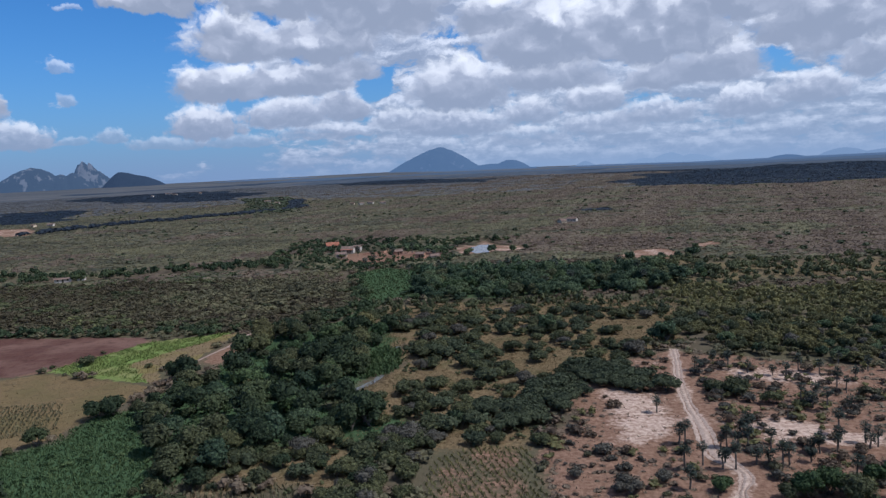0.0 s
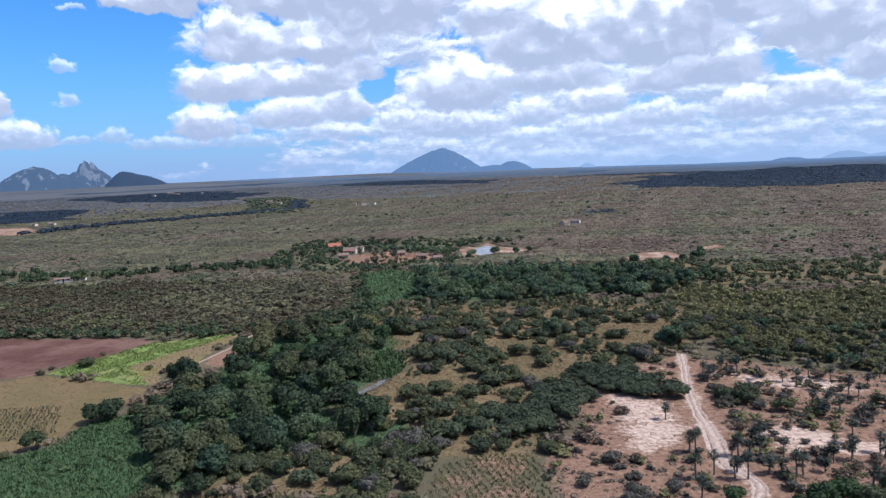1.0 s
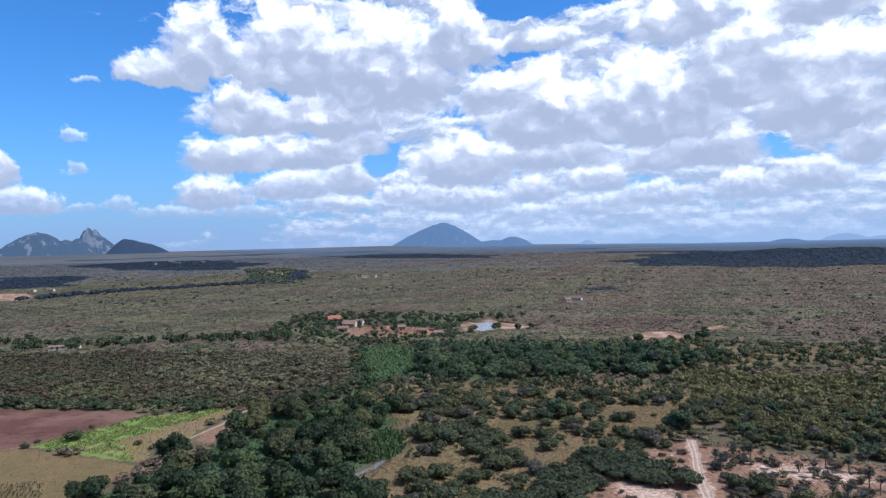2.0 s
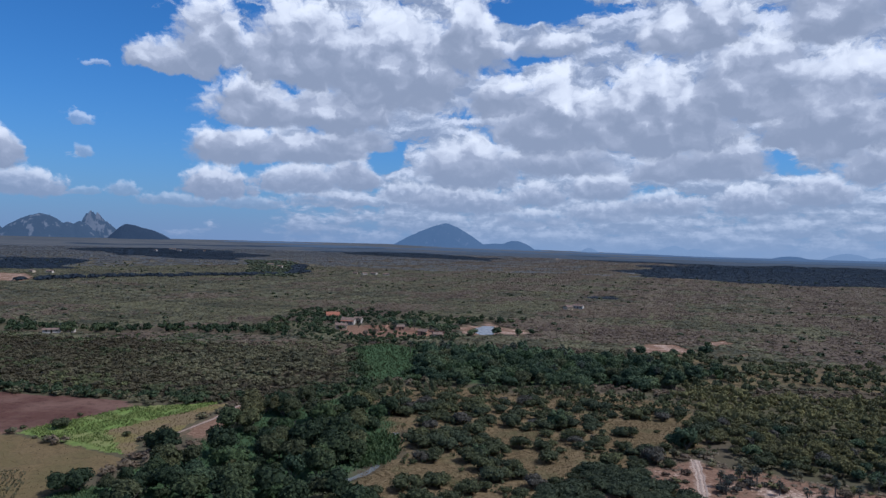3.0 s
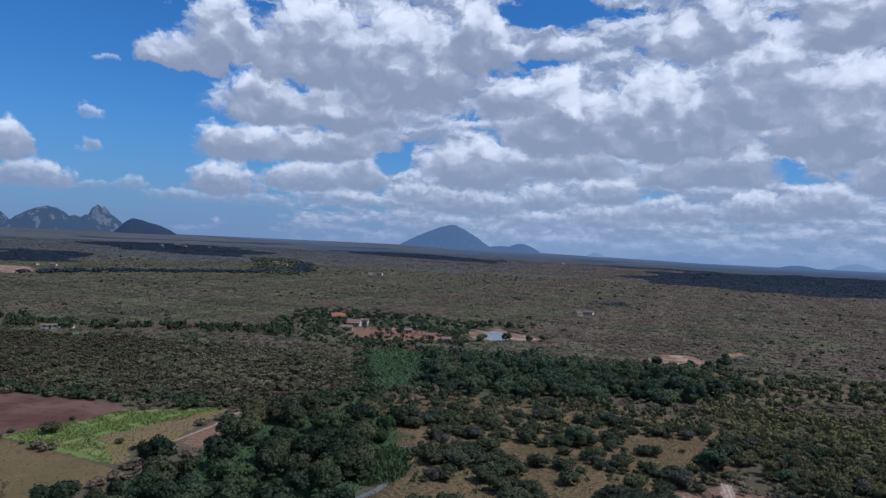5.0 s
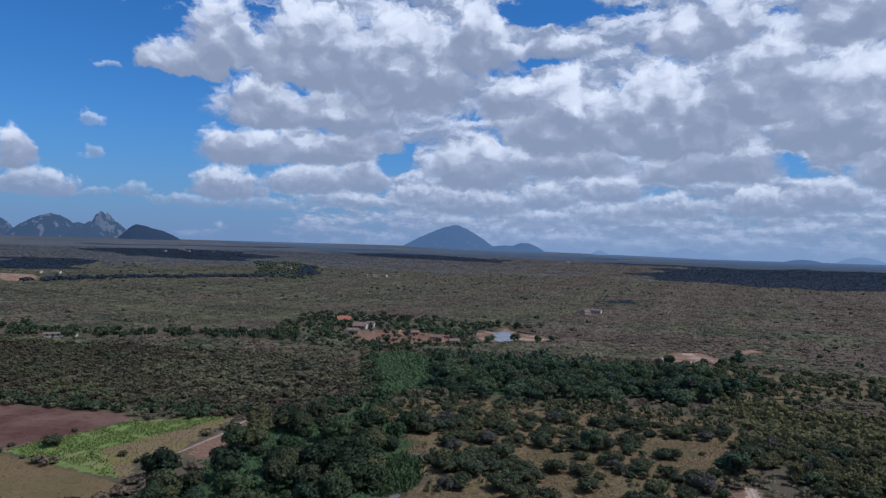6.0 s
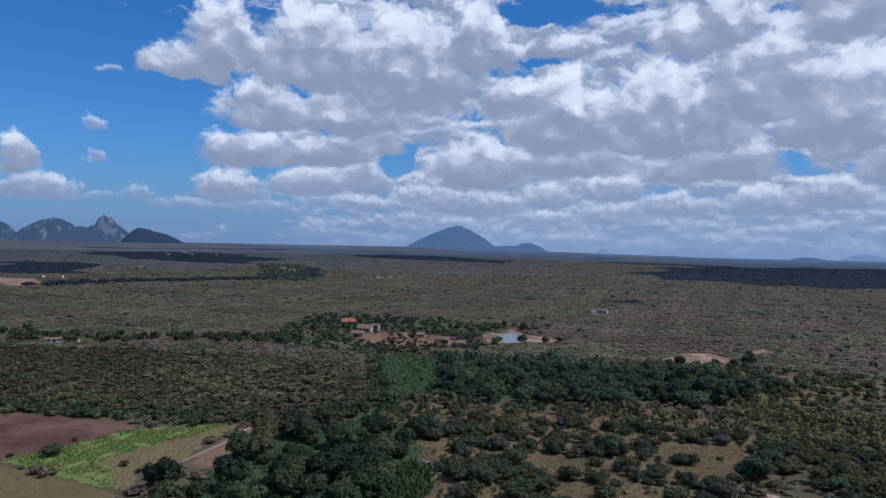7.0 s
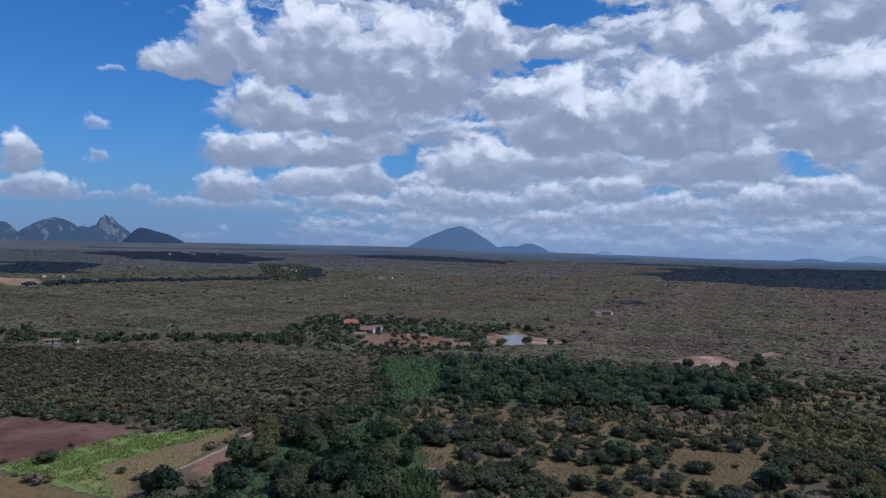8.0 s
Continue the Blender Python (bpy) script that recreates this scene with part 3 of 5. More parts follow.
def ribbon(name, line, width, mat, label, category, lift=0.07, rows=8, rut=0.0, step=1.0, ragged=0.25):
    """A strip along a line: a track, a path or running water."""
    c = smooth_line(line, step)
    d = np.gradient(c, axis=0)
    d /= np.hypot(d[:, 0], d[:, 1])[:, None]
    side = np.stack([d[:, 1], -d[:, 0]], -1)
    a = np.linspace(-1, 1, rows + 1)
    w = width(np.linspace(0, 1, len(c))) if callable(width) else np.full(len(c), width)
    w = w * (1 + ragged * wobble(c[:, 0], c[:, 1], 11.0) + 0.5 * ragged * wobble(c[:, 0], c[:, 1], 3.7, 1.0))
    p = c[:, None] + side[:, None] * a[None, :, None] * w[:, None, None] / 2
    z = height(p[..., 0], p[..., 1]) + lift - rut * np.exp(-((np.abs(a) - 0.5) / 0.16) ** 2)[None]
    n, m = len(c), rows + 1
    i = np.arange(n * m).reshape(n, m)
    quads = np.stack([i[:-1, :-1], i[:-1, 1:], i[1:, 1:], i[1:, :-1]], -1).reshape(-1, 4)
    me = raw_mesh(name, np.dstack([p, z]).reshape(-1, 3), quads, mat, flat=False, across=np.tile(a, n))
    return tagged(new(name, me), label, category, kind="structure")


# ---- ground ----
def build_ground():
    ring = np.concatenate([np.linspace(0, 60, 8), np.arange(64, 320, 2.2), np.arange(322, 700, 4.0), np.geomspace(704, 4860, 120)])
    ang = np.radians(np.concatenate([np.linspace(-46, 46, 290), np.linspace(46, 314, 46)[1:-1]]))
    x, y = ring[:, None] * np.sin(ang), ring[:, None] * np.cos(ang)
    z = height(x, y)
    wet = edge_distance(STREAM, x, y)
    z = z - 0.5 * np.exp(-(wet / 2.2) ** 2) - 0.7 * cover(POND, x, y, 3.0)
    n, m = x.shape
    i = np.arange(n * m).reshape(n, m)
    j = np.roll(i, -1, axis=1)
    quads = np.stack([i[:-1], i[1:], j[1:], j[:-1]], -1).reshape(-1, 4)

    def most(polys, soft):
        return np.max([cover(p, x, y, soft) for p in polys], axis=0)
    sand = np.maximum(np.maximum(most(SAND_PATCHES, 5.0) * 0.64, most(EARTH_PATCHES[:2] + EARTH_PATCHES[3:4] + EARTH_PATCHES[5:6], 5.0) * 0.42), cover(SAND_ZONE, x, y, 6.0) * 0.18)
    sand = np.maximum(sand, np.clip(0.95 - edge_distance(TRACK, x, y) / 3.2, 0, 0.52))
    earth = np.maximum.reduce([most(EARTH_PATCHES[:2] + EARTH_PATCHES[4:], 5.0) * 0.95, most(EARTH_PATCHES[2:4], 8.0) * 0.72, cover(CORN_SOUTH, x, y, 4.0) * 0.5, cover(SAND_ZONE, x, y, 6.0) * 0.85])
    straw = np.maximum.reduce([most(CLEARINGS, 3.0), cover(SAVANNA, x, y, 6.0) * 0.78, cover(SPARSE, x, y, 12.0) * 0.52, cover(DRY_FIELD, x, y, 6.0)])
    green = np.maximum.reduce([cover(MEADOW, x + 2.5 * wobble(x, y, 29, 0.2), y + 3.0 * wobble(x, y, 35, 1.2), 4.0), cover(WET_HOLLOW, x, y, 4.0), cover(REEDS, x, y, 4.0), cover(GREEN_STRIP, x, y, 6.0), cover(RIPARIAN, x, y, 6.0) * 0.8, cover(ORCHARD, x, y, 10.0) * 0.6])
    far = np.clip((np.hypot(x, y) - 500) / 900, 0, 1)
    cloud_shade = np.max([cover(p, x + 70 * wobble(x, y, 520, 0.4), y + 60 * wobble(x, y, 430, 1.3), 25.0) for p in SHADE_BANDS], axis=0)
    # how much painted haze the ground takes, growing with distance
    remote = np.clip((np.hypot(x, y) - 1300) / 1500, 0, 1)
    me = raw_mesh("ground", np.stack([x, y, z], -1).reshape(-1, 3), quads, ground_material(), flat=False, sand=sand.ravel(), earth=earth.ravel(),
                  straw=straw.ravel(), green=green.ravel(), distance=far.ravel(), remote=remote.ravel(), cloud_shade=cloud_shade.ravel())
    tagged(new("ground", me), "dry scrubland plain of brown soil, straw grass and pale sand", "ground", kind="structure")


build_ground()
SAND_TRACK = track_material()
ribbon("dirt_track", TRACK, lambda s: 2.1 + 2.0 * np.exp(-((s - 0.36) / 0.14) ** 2), SAND_TRACK, "pale sandy dirt track with wheel ruts through bare land", "dirt track", rut=0.10, rows=12, ragged=0.42)
ribbon("farm_path", FARM_PATH, 1.1, soil("path_earth", (0.24, 0.165, 0.125), (0.36, 0.26, 0.205), (0.30, 0.21, 0.16)), "narrow bare earth path beside the crop field", "path", lift=0.10)
WATER = water_material()
ribbon("stream", STREAM, 1.9, WATER, "narrow stream winding past reeds and trees", "stream", lift=-0.22, rows=2)
sheet("pond", POND, WATER, "small pale pond beside the village", 1.0, -0.35, "pond")
sheet("red_field", RED_FIELD, soil("red_earth", (0.078, 0.034, 0.024), (0.120, 0.058, 0.042), (0.160, 0.088, 0.064), 0.5), "ploughed field of bare dark red earth", 1.3, 0.06)
sheet("lime_field", LIME_FIELD, soil("crop_green", (0.120, 0.165, 0.040), (0.175, 0.230, 0.058), (0.190, 0.190, 0.065), 0.6), "bright green crop field with weeds", 1.0, 0.08)
sheet("dry_crop", DRY_CROP, soil("crop_dry", (0.150, 0.100, 0.055), (0.225, 0.160, 0.080), (0.18, 0.14, 0.05), 0.6), "strip of dried yellow-brown crop", 1.0, 0.07)
sheet("dry_field", DRY_FIELD, soil("stubble", (0.118, 0.080, 0.037), (0.196, 0.132, 0.063), (0.128, 0.096, 0.041), 0.5), "mown field of yellow stubble", 1.4, 0.04)


# ---- mountains on the horizon ----
EYE_Z = 55.0


def mountain(name, label, az, bumps, mat, r=4560, seed=0.0, rough=0.10, cells=(110, 34), bare=0.5, spread=150):
    """A massif: rounded or pointed tops, each (bearing, elevation of its top, half widths to both sides in degrees, power), on one foot."""
    a0, a1 = min(b[0] - 1.3 * b[2] for b in bumps), max(b[0] + 1.3 * b[3] for b in bumps)
    av = np.linspace(a0, a1, cells[0])
    dv = np.linspace(-1, 1, cells[1])
    a, d = np.meshgrid(av, dv)
    h = np.zeros_like(a)
    mid = math.radians((a0 + a1) / 2)
    foot = float(height(r * math.sin(mid), r * math.cos(mid))) - 5
    for b, e, left, right, power in bumps:
        top = EYE_Z + r * np.tan(np.radians(e)) - foot
        q = np.sqrt((np.where(a < b, (a - b) / left, (a - b) / right)) ** 2 + (d * 1.25) ** 2)
        h = np.maximum(h, top * np.clip(1 - q ** power, 0, 1))
    k = wobble(a * 80, d * spread, 61, seed) + 0.6 * wobble(a * 80, d * spread, 23, seed + 1) + 0.4 * wobble(a * 80, d * spread, 9, seed + 2)
    h = h * (1 + rough * k * np.clip(1.2 - np.abs(d), 0, 1))
    rr = r + d * spread
    x, y = rr * np.sin(np.radians(a)), rr * np.cos(np.radians(a))
    z = foot + h - 15 * (np.abs(d) > 0.97)
    n, m = a.shape
    i = np.arange(n * m).reshape(n, m)
    quads = np.stack([i[:-1, :-1], i[:-1, 1:], i[1:, 1:], i[1:, :-1]], -1).reshape(-1, 4)
    gz, ga = np.gradient(h)
    slope = np.clip(np.hypot(gz, ga) / max(h.max(), 1) * 9, 0, 1)
    share = np.clip(bare * (0.25 + slope) + 0.15 * k + 0.5 * bare * (h / max(h.max(), 1) - 0.4), 0, 1)
    ob = new(name, raw_mesh(name, np.stack([x, y, z], -1).reshape(-1, 3), quads, mat, flat=False, bare=share.ravel()))
    return tagged(ob, label, "mountain", "mountains on the horizon")


# bluish tints and the share of glow set each mountain's painted haze
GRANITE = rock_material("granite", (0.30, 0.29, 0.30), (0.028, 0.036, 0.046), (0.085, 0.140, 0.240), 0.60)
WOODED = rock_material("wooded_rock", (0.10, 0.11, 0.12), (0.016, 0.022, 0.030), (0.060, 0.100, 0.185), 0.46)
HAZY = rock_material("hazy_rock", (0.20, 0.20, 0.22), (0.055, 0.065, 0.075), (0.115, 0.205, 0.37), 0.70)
PALE = rock_material("pale_haze_rock", (0.22, 0.24, 0.28), (0.12, 0.14, 0.16), (0.225, 0.325, 0.50), 0.88)
FAINT = rock_material("faint_haze_rock", (0.22, 0.24, 0.28), (0.12, 0.14, 0.16), (0.262, 0.368, 0.545), 0.92)
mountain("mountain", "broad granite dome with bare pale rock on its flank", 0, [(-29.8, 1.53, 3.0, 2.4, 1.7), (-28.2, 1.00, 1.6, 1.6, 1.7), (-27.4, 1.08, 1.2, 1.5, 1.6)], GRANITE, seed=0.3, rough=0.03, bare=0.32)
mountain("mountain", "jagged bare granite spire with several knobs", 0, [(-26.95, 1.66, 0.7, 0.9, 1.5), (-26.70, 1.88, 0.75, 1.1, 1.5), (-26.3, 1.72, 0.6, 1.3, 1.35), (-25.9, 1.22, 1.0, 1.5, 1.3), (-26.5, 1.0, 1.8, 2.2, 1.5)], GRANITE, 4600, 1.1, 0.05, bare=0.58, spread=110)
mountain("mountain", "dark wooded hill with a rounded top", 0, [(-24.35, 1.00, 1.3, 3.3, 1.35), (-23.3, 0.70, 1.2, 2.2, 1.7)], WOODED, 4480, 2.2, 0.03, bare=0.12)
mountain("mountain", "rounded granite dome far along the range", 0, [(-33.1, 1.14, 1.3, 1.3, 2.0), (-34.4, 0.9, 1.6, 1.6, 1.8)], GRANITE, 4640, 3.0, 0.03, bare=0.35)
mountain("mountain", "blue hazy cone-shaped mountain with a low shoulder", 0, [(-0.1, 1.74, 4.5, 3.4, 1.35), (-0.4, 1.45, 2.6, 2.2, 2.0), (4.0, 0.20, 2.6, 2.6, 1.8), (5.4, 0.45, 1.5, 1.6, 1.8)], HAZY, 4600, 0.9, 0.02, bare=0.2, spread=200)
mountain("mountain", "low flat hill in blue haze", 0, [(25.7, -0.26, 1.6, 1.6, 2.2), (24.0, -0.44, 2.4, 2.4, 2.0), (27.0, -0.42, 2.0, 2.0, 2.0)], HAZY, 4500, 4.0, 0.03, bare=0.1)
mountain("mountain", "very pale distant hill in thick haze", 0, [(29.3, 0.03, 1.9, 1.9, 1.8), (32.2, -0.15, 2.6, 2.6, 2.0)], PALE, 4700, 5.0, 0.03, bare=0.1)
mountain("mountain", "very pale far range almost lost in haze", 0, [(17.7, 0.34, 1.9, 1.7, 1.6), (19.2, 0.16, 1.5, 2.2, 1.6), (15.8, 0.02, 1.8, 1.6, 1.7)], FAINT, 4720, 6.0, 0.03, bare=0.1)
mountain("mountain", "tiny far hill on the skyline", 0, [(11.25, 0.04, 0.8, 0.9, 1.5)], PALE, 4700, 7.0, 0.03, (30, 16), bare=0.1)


# added low ridges, one behind another; their glow imitates haze, bluer the farther
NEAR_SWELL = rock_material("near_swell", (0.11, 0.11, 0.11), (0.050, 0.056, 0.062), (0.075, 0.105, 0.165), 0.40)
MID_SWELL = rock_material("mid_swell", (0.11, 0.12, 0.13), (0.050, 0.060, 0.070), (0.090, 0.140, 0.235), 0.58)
FAR_SWELL = rock_material("haze_swell", (0.12, 0.13, 0.15), (0.055, 0.065, 0.080), (0.115, 0.185, 0.315), 0.74)
mountain("haze_swell", "low added swell of land, glowing faintly blue for thin haze", 0, [(-7, -0.46, 9, 10, 2.0), (4, -0.52, 10, 12, 2.0), (16, -0.72, 9, 10, 2.0), (27, -0.80, 9, 14, 2.0)], NEAR_SWELL, 2900, 8.0, 0.05, (160, 20), bare=0.3, spread=260)
mountain("haze_swell", "low long added swell of land, glowing blue for haze", 0, [(-9, -0.25, 10, 12, 2.0), (0, -0.30, 10, 12, 2.0), (9, -0.46, 10, 8, 2.0), (20, -0.58, 9, 8, 2.0), (30, -0.60, 8, 14, 2.0)], MID_SWELL, 3500, 9.0, 0.05, (160, 20), bare=0.3, spread=240)
mountain("haze_swell", "last added swell on the skyline, glowing blue for haze", 0, [(-15, -0.07, 6, 12, 2.2), (1, -0.17, 12, 10, 2.2), (12, -0.33, 9, 8, 2.2), (21, -0.44, 8, 8, 2.2), (31, -0.44, 9, 14, 2.2)], FAR_SWELL, 4250, 10.0, 0.04, (160, 20), bare=0.2, spread=220)


# ---- plants: shapes ----
PHI = (1 + 5 ** 0.5) / 2
ICO_V = np.array([(-1, PHI, 0), (1, PHI, 0), (-1, -PHI, 0), (1, -PHI, 0), (0, -1, PHI), (0, 1, PHI), (0, -1, -PHI), (0, 1, -PHI), (PHI, 0, -1), (PHI, 0, 1), (-PHI, 0, -1), (-PHI, 0, 1)]) / math.hypot(1, PHI)
ICO_F = np.array([(a, b, c) for a in range(12) for b in range(a + 1, 12) for c in range(b + 1, 12)
                  if max(np.linalg.norm(ICO_V[a] - ICO_V[b]), np.linalg.norm(ICO_V[b] - ICO_V[c]), np.linalg.norm(ICO_V[a] - ICO_V[c])) < 1.2])


def unit(rng, n):
    v = rng.normal(size=(n, 3))
    return v / np.linalg.norm(v, axis=1)[:, None]


def leaf_cards(rng, pos, normal, size):
    """Small bent leaf sprays: two triangles each, facing roughly along the normals."""
    n = len(pos)
    nn = normal + 0.55 * unit(rng, n)
    nn /= np.linalg.norm(nn, axis=1)[:, None]
    a = np.cross(nn, unit(rng, n))
    a /= np.linalg.norm(a, axis=1)[:, None] + 1e-9
    b = np.cross(nn, a)
    s = size * rng.uniform(0.6, 1.3, (n, 1))
    t = s * rng.uniform(0.5, 0.9, (n, 1))
    v = np.stack([pos - a * s * 0.6, pos + a * s * 0.6 - b * t * 0.3, pos + b * t * 1.1 + nn * s * 0.15], 1).reshape(-1, 3)
    return v, np.arange(n * 3).reshape(n, 3)


def crown(rng, rad, tall, foot, lobes, leaves, size, flat=0.0):
    """A crown: uneven lobes, each a rough core under a shell of leaf sprays. foot: height of its lower edge."""
    vs, fs, at = [], [], 0
    c = unit(rng, lobes) * np.cbrt(rng.uniform(0.15, 1, (lobes, 1)))
    c[:, 2] = np.abs(c[:, 2]) * (1 - flat) - 0.15 * (1 - flat)
    c = c * np.array([rad * 0.66, rad * 0.66, tall * 0.5]) + np.array([0, 0, foot + tall * 0.48])
    lr = rad * rng.uniform(0.30, 0.52, lobes)
    lz = np.minimum(lr, tall * 0.42) * rng.uniform(0.75, 1.0, lobes) * (1 - 0.45 * flat)
    for k in range(lobes):
        v = ICO_V * rng.uniform(0.62, 0.92, (12, 1)) * np.array([lr[k], lr[k], lz[k]]) + c[k]
        vs.append(v)
        fs.append(ICO_F + at)
        at += 12
    pick = rng.choice(lobes, leaves, p=lr ** 2 / np.sum(lr ** 2))
    d = unit(rng, leaves)
    d[:, 2] = np.where(rng.uniform(size=leaves) < 0.62, np.abs(d[:, 2]), d[:, 2])
    r = np.stack([lr[pick], lr[pick], lz[pick]], -1) * rng.uniform(0.78, 1.14, (leaves, 1))
    v, f = leaf_cards(rng, c[pick] + d * r, d, size)
    vs.append(v)
    fs.append(f + at)
    v = np.concatenate(vs)
    v[:, 2] = np.maximum(v[:, 2], 0.05)
    return v, np.concatenate(fs)


def limb(p, q, r0, r1, sides=6):
    """A tapered round limb from p to q."""
    p, q = np.array(p, float), np.array(q, float)
    d = (q - p) / np.linalg.norm(q - p)
    a = np.cross(d, (0.3, 0.9, 0.1))
    a /= np.linalg.norm(a)
    b = np.cross(d, a)
    w = np.linspace(0, 2 * np.pi, sides, endpoint=False)
    o = np.cos(w)[:, None] * a + np.sin(w)[:, None] * b
    i = np.arange(sides)
    j = (i + 1) % sides
    return np.concatenate([p + o * r0, q + o * r1]), np.concatenate([np.stack([i, j, j + sides], -1), np.stack([i, j + sides, i + sides], -1)])


def joined(pieces):
    at, vs, fs = 0, [], []
    for v, f in pieces:
        vs.append(v)
        fs.append(f + at)
        at += len(v)
    return np.concatenate(vs), np.concatenate(fs)


def trunk(rng, rad, tall, foot, thick):
    """A short leaning trunk that forks into limbs reaching into the crown."""
    lean = rng.uniform(-0.2, 0.2, 2) * rad
    fork = np.array([lean[0] * 0.6, lean[1] * 0.6, foot * 0.7 + 0.2])
    pieces = [limb((0, 0, -0.15), fork, thick * 1.25, thick * 0.9, 7)]
    for k in range(4):
        w = 6.283 * (k + rng.uniform(-0.3, 0.3)) / 4
        end = np.array([math.cos(w) * rad * 0.55, math.sin(w) * rad * 0.55, foot + tall * rng.uniform(0.35, 0.65)])
        pieces.append(limb(fork, end, thick * 0.65, thick * 0.2, 5))
    return joined(pieces)


# kinds: crown radius, crown height, height of its lower edge, lobes, sprays, spray size, flatness, trunk, palette
KINDS = {
    "riverside_tree": (3.6, 5.2, 0.3, 11, 780, 0.60, 0.05, 0.24, "riparian"),
    "grove_tree": (3.4, 4.6, 0.4, 9, 640, 0.60, 0.05, 0.24, "orchard"),
    "acacia": (3.1, 2.7, 0.3, 9, 760, 0.44, 0.4, 0.14, "acacia"),
    "shrub": (2.7, 2.3, 0.0, 8, 560, 0.43, 0.25, 0.09, "savanna"),
    "olive_tree_shrub": (2.4, 2.9, 0.2, 8, 480, 0.46, 0.15, 0.12, "olive"),
    "thorn_bush": (1.4, 1.0, 0.0, 5, 300, 0.24, 0.2, 0.05, "scrub"),
    "leafless_bush": (2.8, 3.0, 0.2, 9, 900, 0.30, 0.0, 0.12, "bare"),
    "scrub_tree": (2.0, 2.6, 0.3, 6, 400, 0.44, 0.1, 0.10, "scrub"),
}
LABELS = {
    "riverside_tree": ("dense dark green tree in the wood along the stream", "tree", "trees along the stream"),
    "grove_tree": ("dark green broad-crowned tree of the irrigated grove", "tree", "trees of the grove"),
    "acacia": ("low flat-topped thorny acacia with dull green leaves", "tree", "acacia thicket"),
    "shrub": ("rounded olive green shrub standing in dry grass", "shrub", "shrubs of the savanna"),
    "olive_tree_shrub": ("yellowish olive small tree of the dry wood", "tree", "trees of the dry wood"),
    "thorn_bush": ("small grey-brown thorn bush on bare sandy soil", "bush", "bushes on the sand"),
    "leafless_bush": ("grey leafless bush with a mass of bare twigs", "bush", "leafless bushes"),
    "scrub_tree": ("small brownish scrub tree with thin leaves", "tree", "scrub trees"),
}
COPIES = {}


def plant_model(kind, variant):
    """The shared trunk and crown meshes of one shape of a kind."""
    key = (kind, variant)
    if key not in COPIES:
        rad, tall, foot, lobes, leaves, size, flat, thick, pal = KINDS[kind]
        rng = np.random.default_rng(sorted(KINDS).index(kind) * 10 + variant)
        rad, tall = rad * rng.uniform(0.85, 1.15), tall * rng.uniform(0.85, 1.2)
        cv, cf = crown(rng, rad, tall, foot, lobes + variant % 3, leaves, size, flat)
        tv, tf = trunk(rng, rad, tall, max(foot, 0.3), thick)
        COPIES[key] = (raw_mesh("crown", cv, cf, LEAVES[pal]), raw_mesh("trunk", tv, tf, BARK))
    return COPIES[key]


def plant(kind, x, y, size=1.0, turn=0.0, variant=0, pal=None, label=""):
    """One plant of its own: an Empty at its foot that carries trunk and crown."""
    cm, tm = plant_model(kind, variant)
    if pal and (kind, variant, pal) not in COPIES:
        other = cm.copy()
        other.materials[0] = LEAVES[pal]
        COPIES[(kind, variant, pal)] = other
    root = new(kind)
    root.empty_display_size = 0.3
    root.location, root.rotation_euler = (x, y, float(height(x, y))), (0, 0, turn)
    root.scale = (size, size, size * (0.9 + 0.2 * ((variant * 37) % 5) / 4))
    for name, me in (("trunk", tm), ("crown", COPIES[(kind, variant, pal)] if pal else cm)):
        ob = new(name, me)
        ob.parent = root
    text, cat, group = LABELS[kind]
    return tagged(root, label or text, cat, group)


def jitter(rng, spacing, x0, x1, y0, y1, loose=0.48):
    """Uneven points, about one for each square of that spacing, inside the wedge of land that lies ahead."""
    gx, gy = np.meshgrid(np.arange(x0, x1, spacing), np.arange(y0, y1, spacing))
    x = (gx + rng.uniform(-loose, loose, gx.shape) * spacing).ravel()
    y = (gy + rng.uniform(-loose, loose, gy.shape) * spacing).ravel()
    ok = np.abs(x) < 0.74 * y + 28
    return x[ok], y[ok]


OPEN_LAND = [RED_FIELD, LIME_FIELD, DRY_CROP, DRY_FIELD, CORN_SOUTH, REEDS, POND, *EARTH_PATCHES[:4], EARTH_PATCHES[5], *EARTH_PATCHES[7:]]
SOFT_LAND = [MEADOW, WET_HOLLOW]


def free(x, y, room=1.0):
    """Where neither field, clearing, water nor track is in the way."""
    ok = np.ones(np.shape(x), bool)
    for p in OPEN_LAND:
        ok &= ~inside(p, x, y)
    for p in SOFT_LAND:
        ok &= ~inside(p, x + 2.5 * wobble(x, y, 29, 0.2) + wobble(x, y, 7), y + 3.0 * wobble(x, y, 35, 1.2) + wobble(x, y, 8, 2.0))
    stray = (np.sin(x * 12.9898 + y * 78.233) * 43758.5453) % 1.0 < 0.10
    for p in CLEARINGS:
        ok &= ~inside(p, x + 2.2 * wobble(x, y, 13, 0.5), y + 2.2 * wobble(x, y, 11, 1.5)) | stray
    ok &= edge_distance(TRACK, x, y) > 2.6 + room
    ok &= edge_distance(FARM_PATH, x, y) > 1.6 + room
    return ok & (edge_distance(STREAM, x, y) > 4.6 + room * 0.5)


def zone(x, y):
    """The growth of each place: an index into ZONES."""
    z = np.zeros(np.shape(x), int)
    for k, (name, poly) in enumerate(ZONES):
        if poly:
            z[inside(poly, x + 5 * wobble(x, y, 37) + 2 * wobble(x, y, 11), y + 6 * wobble(x, y, 33, 1.0) + 2 * wobble(x, y, 12, 2.0))] = k
    return z


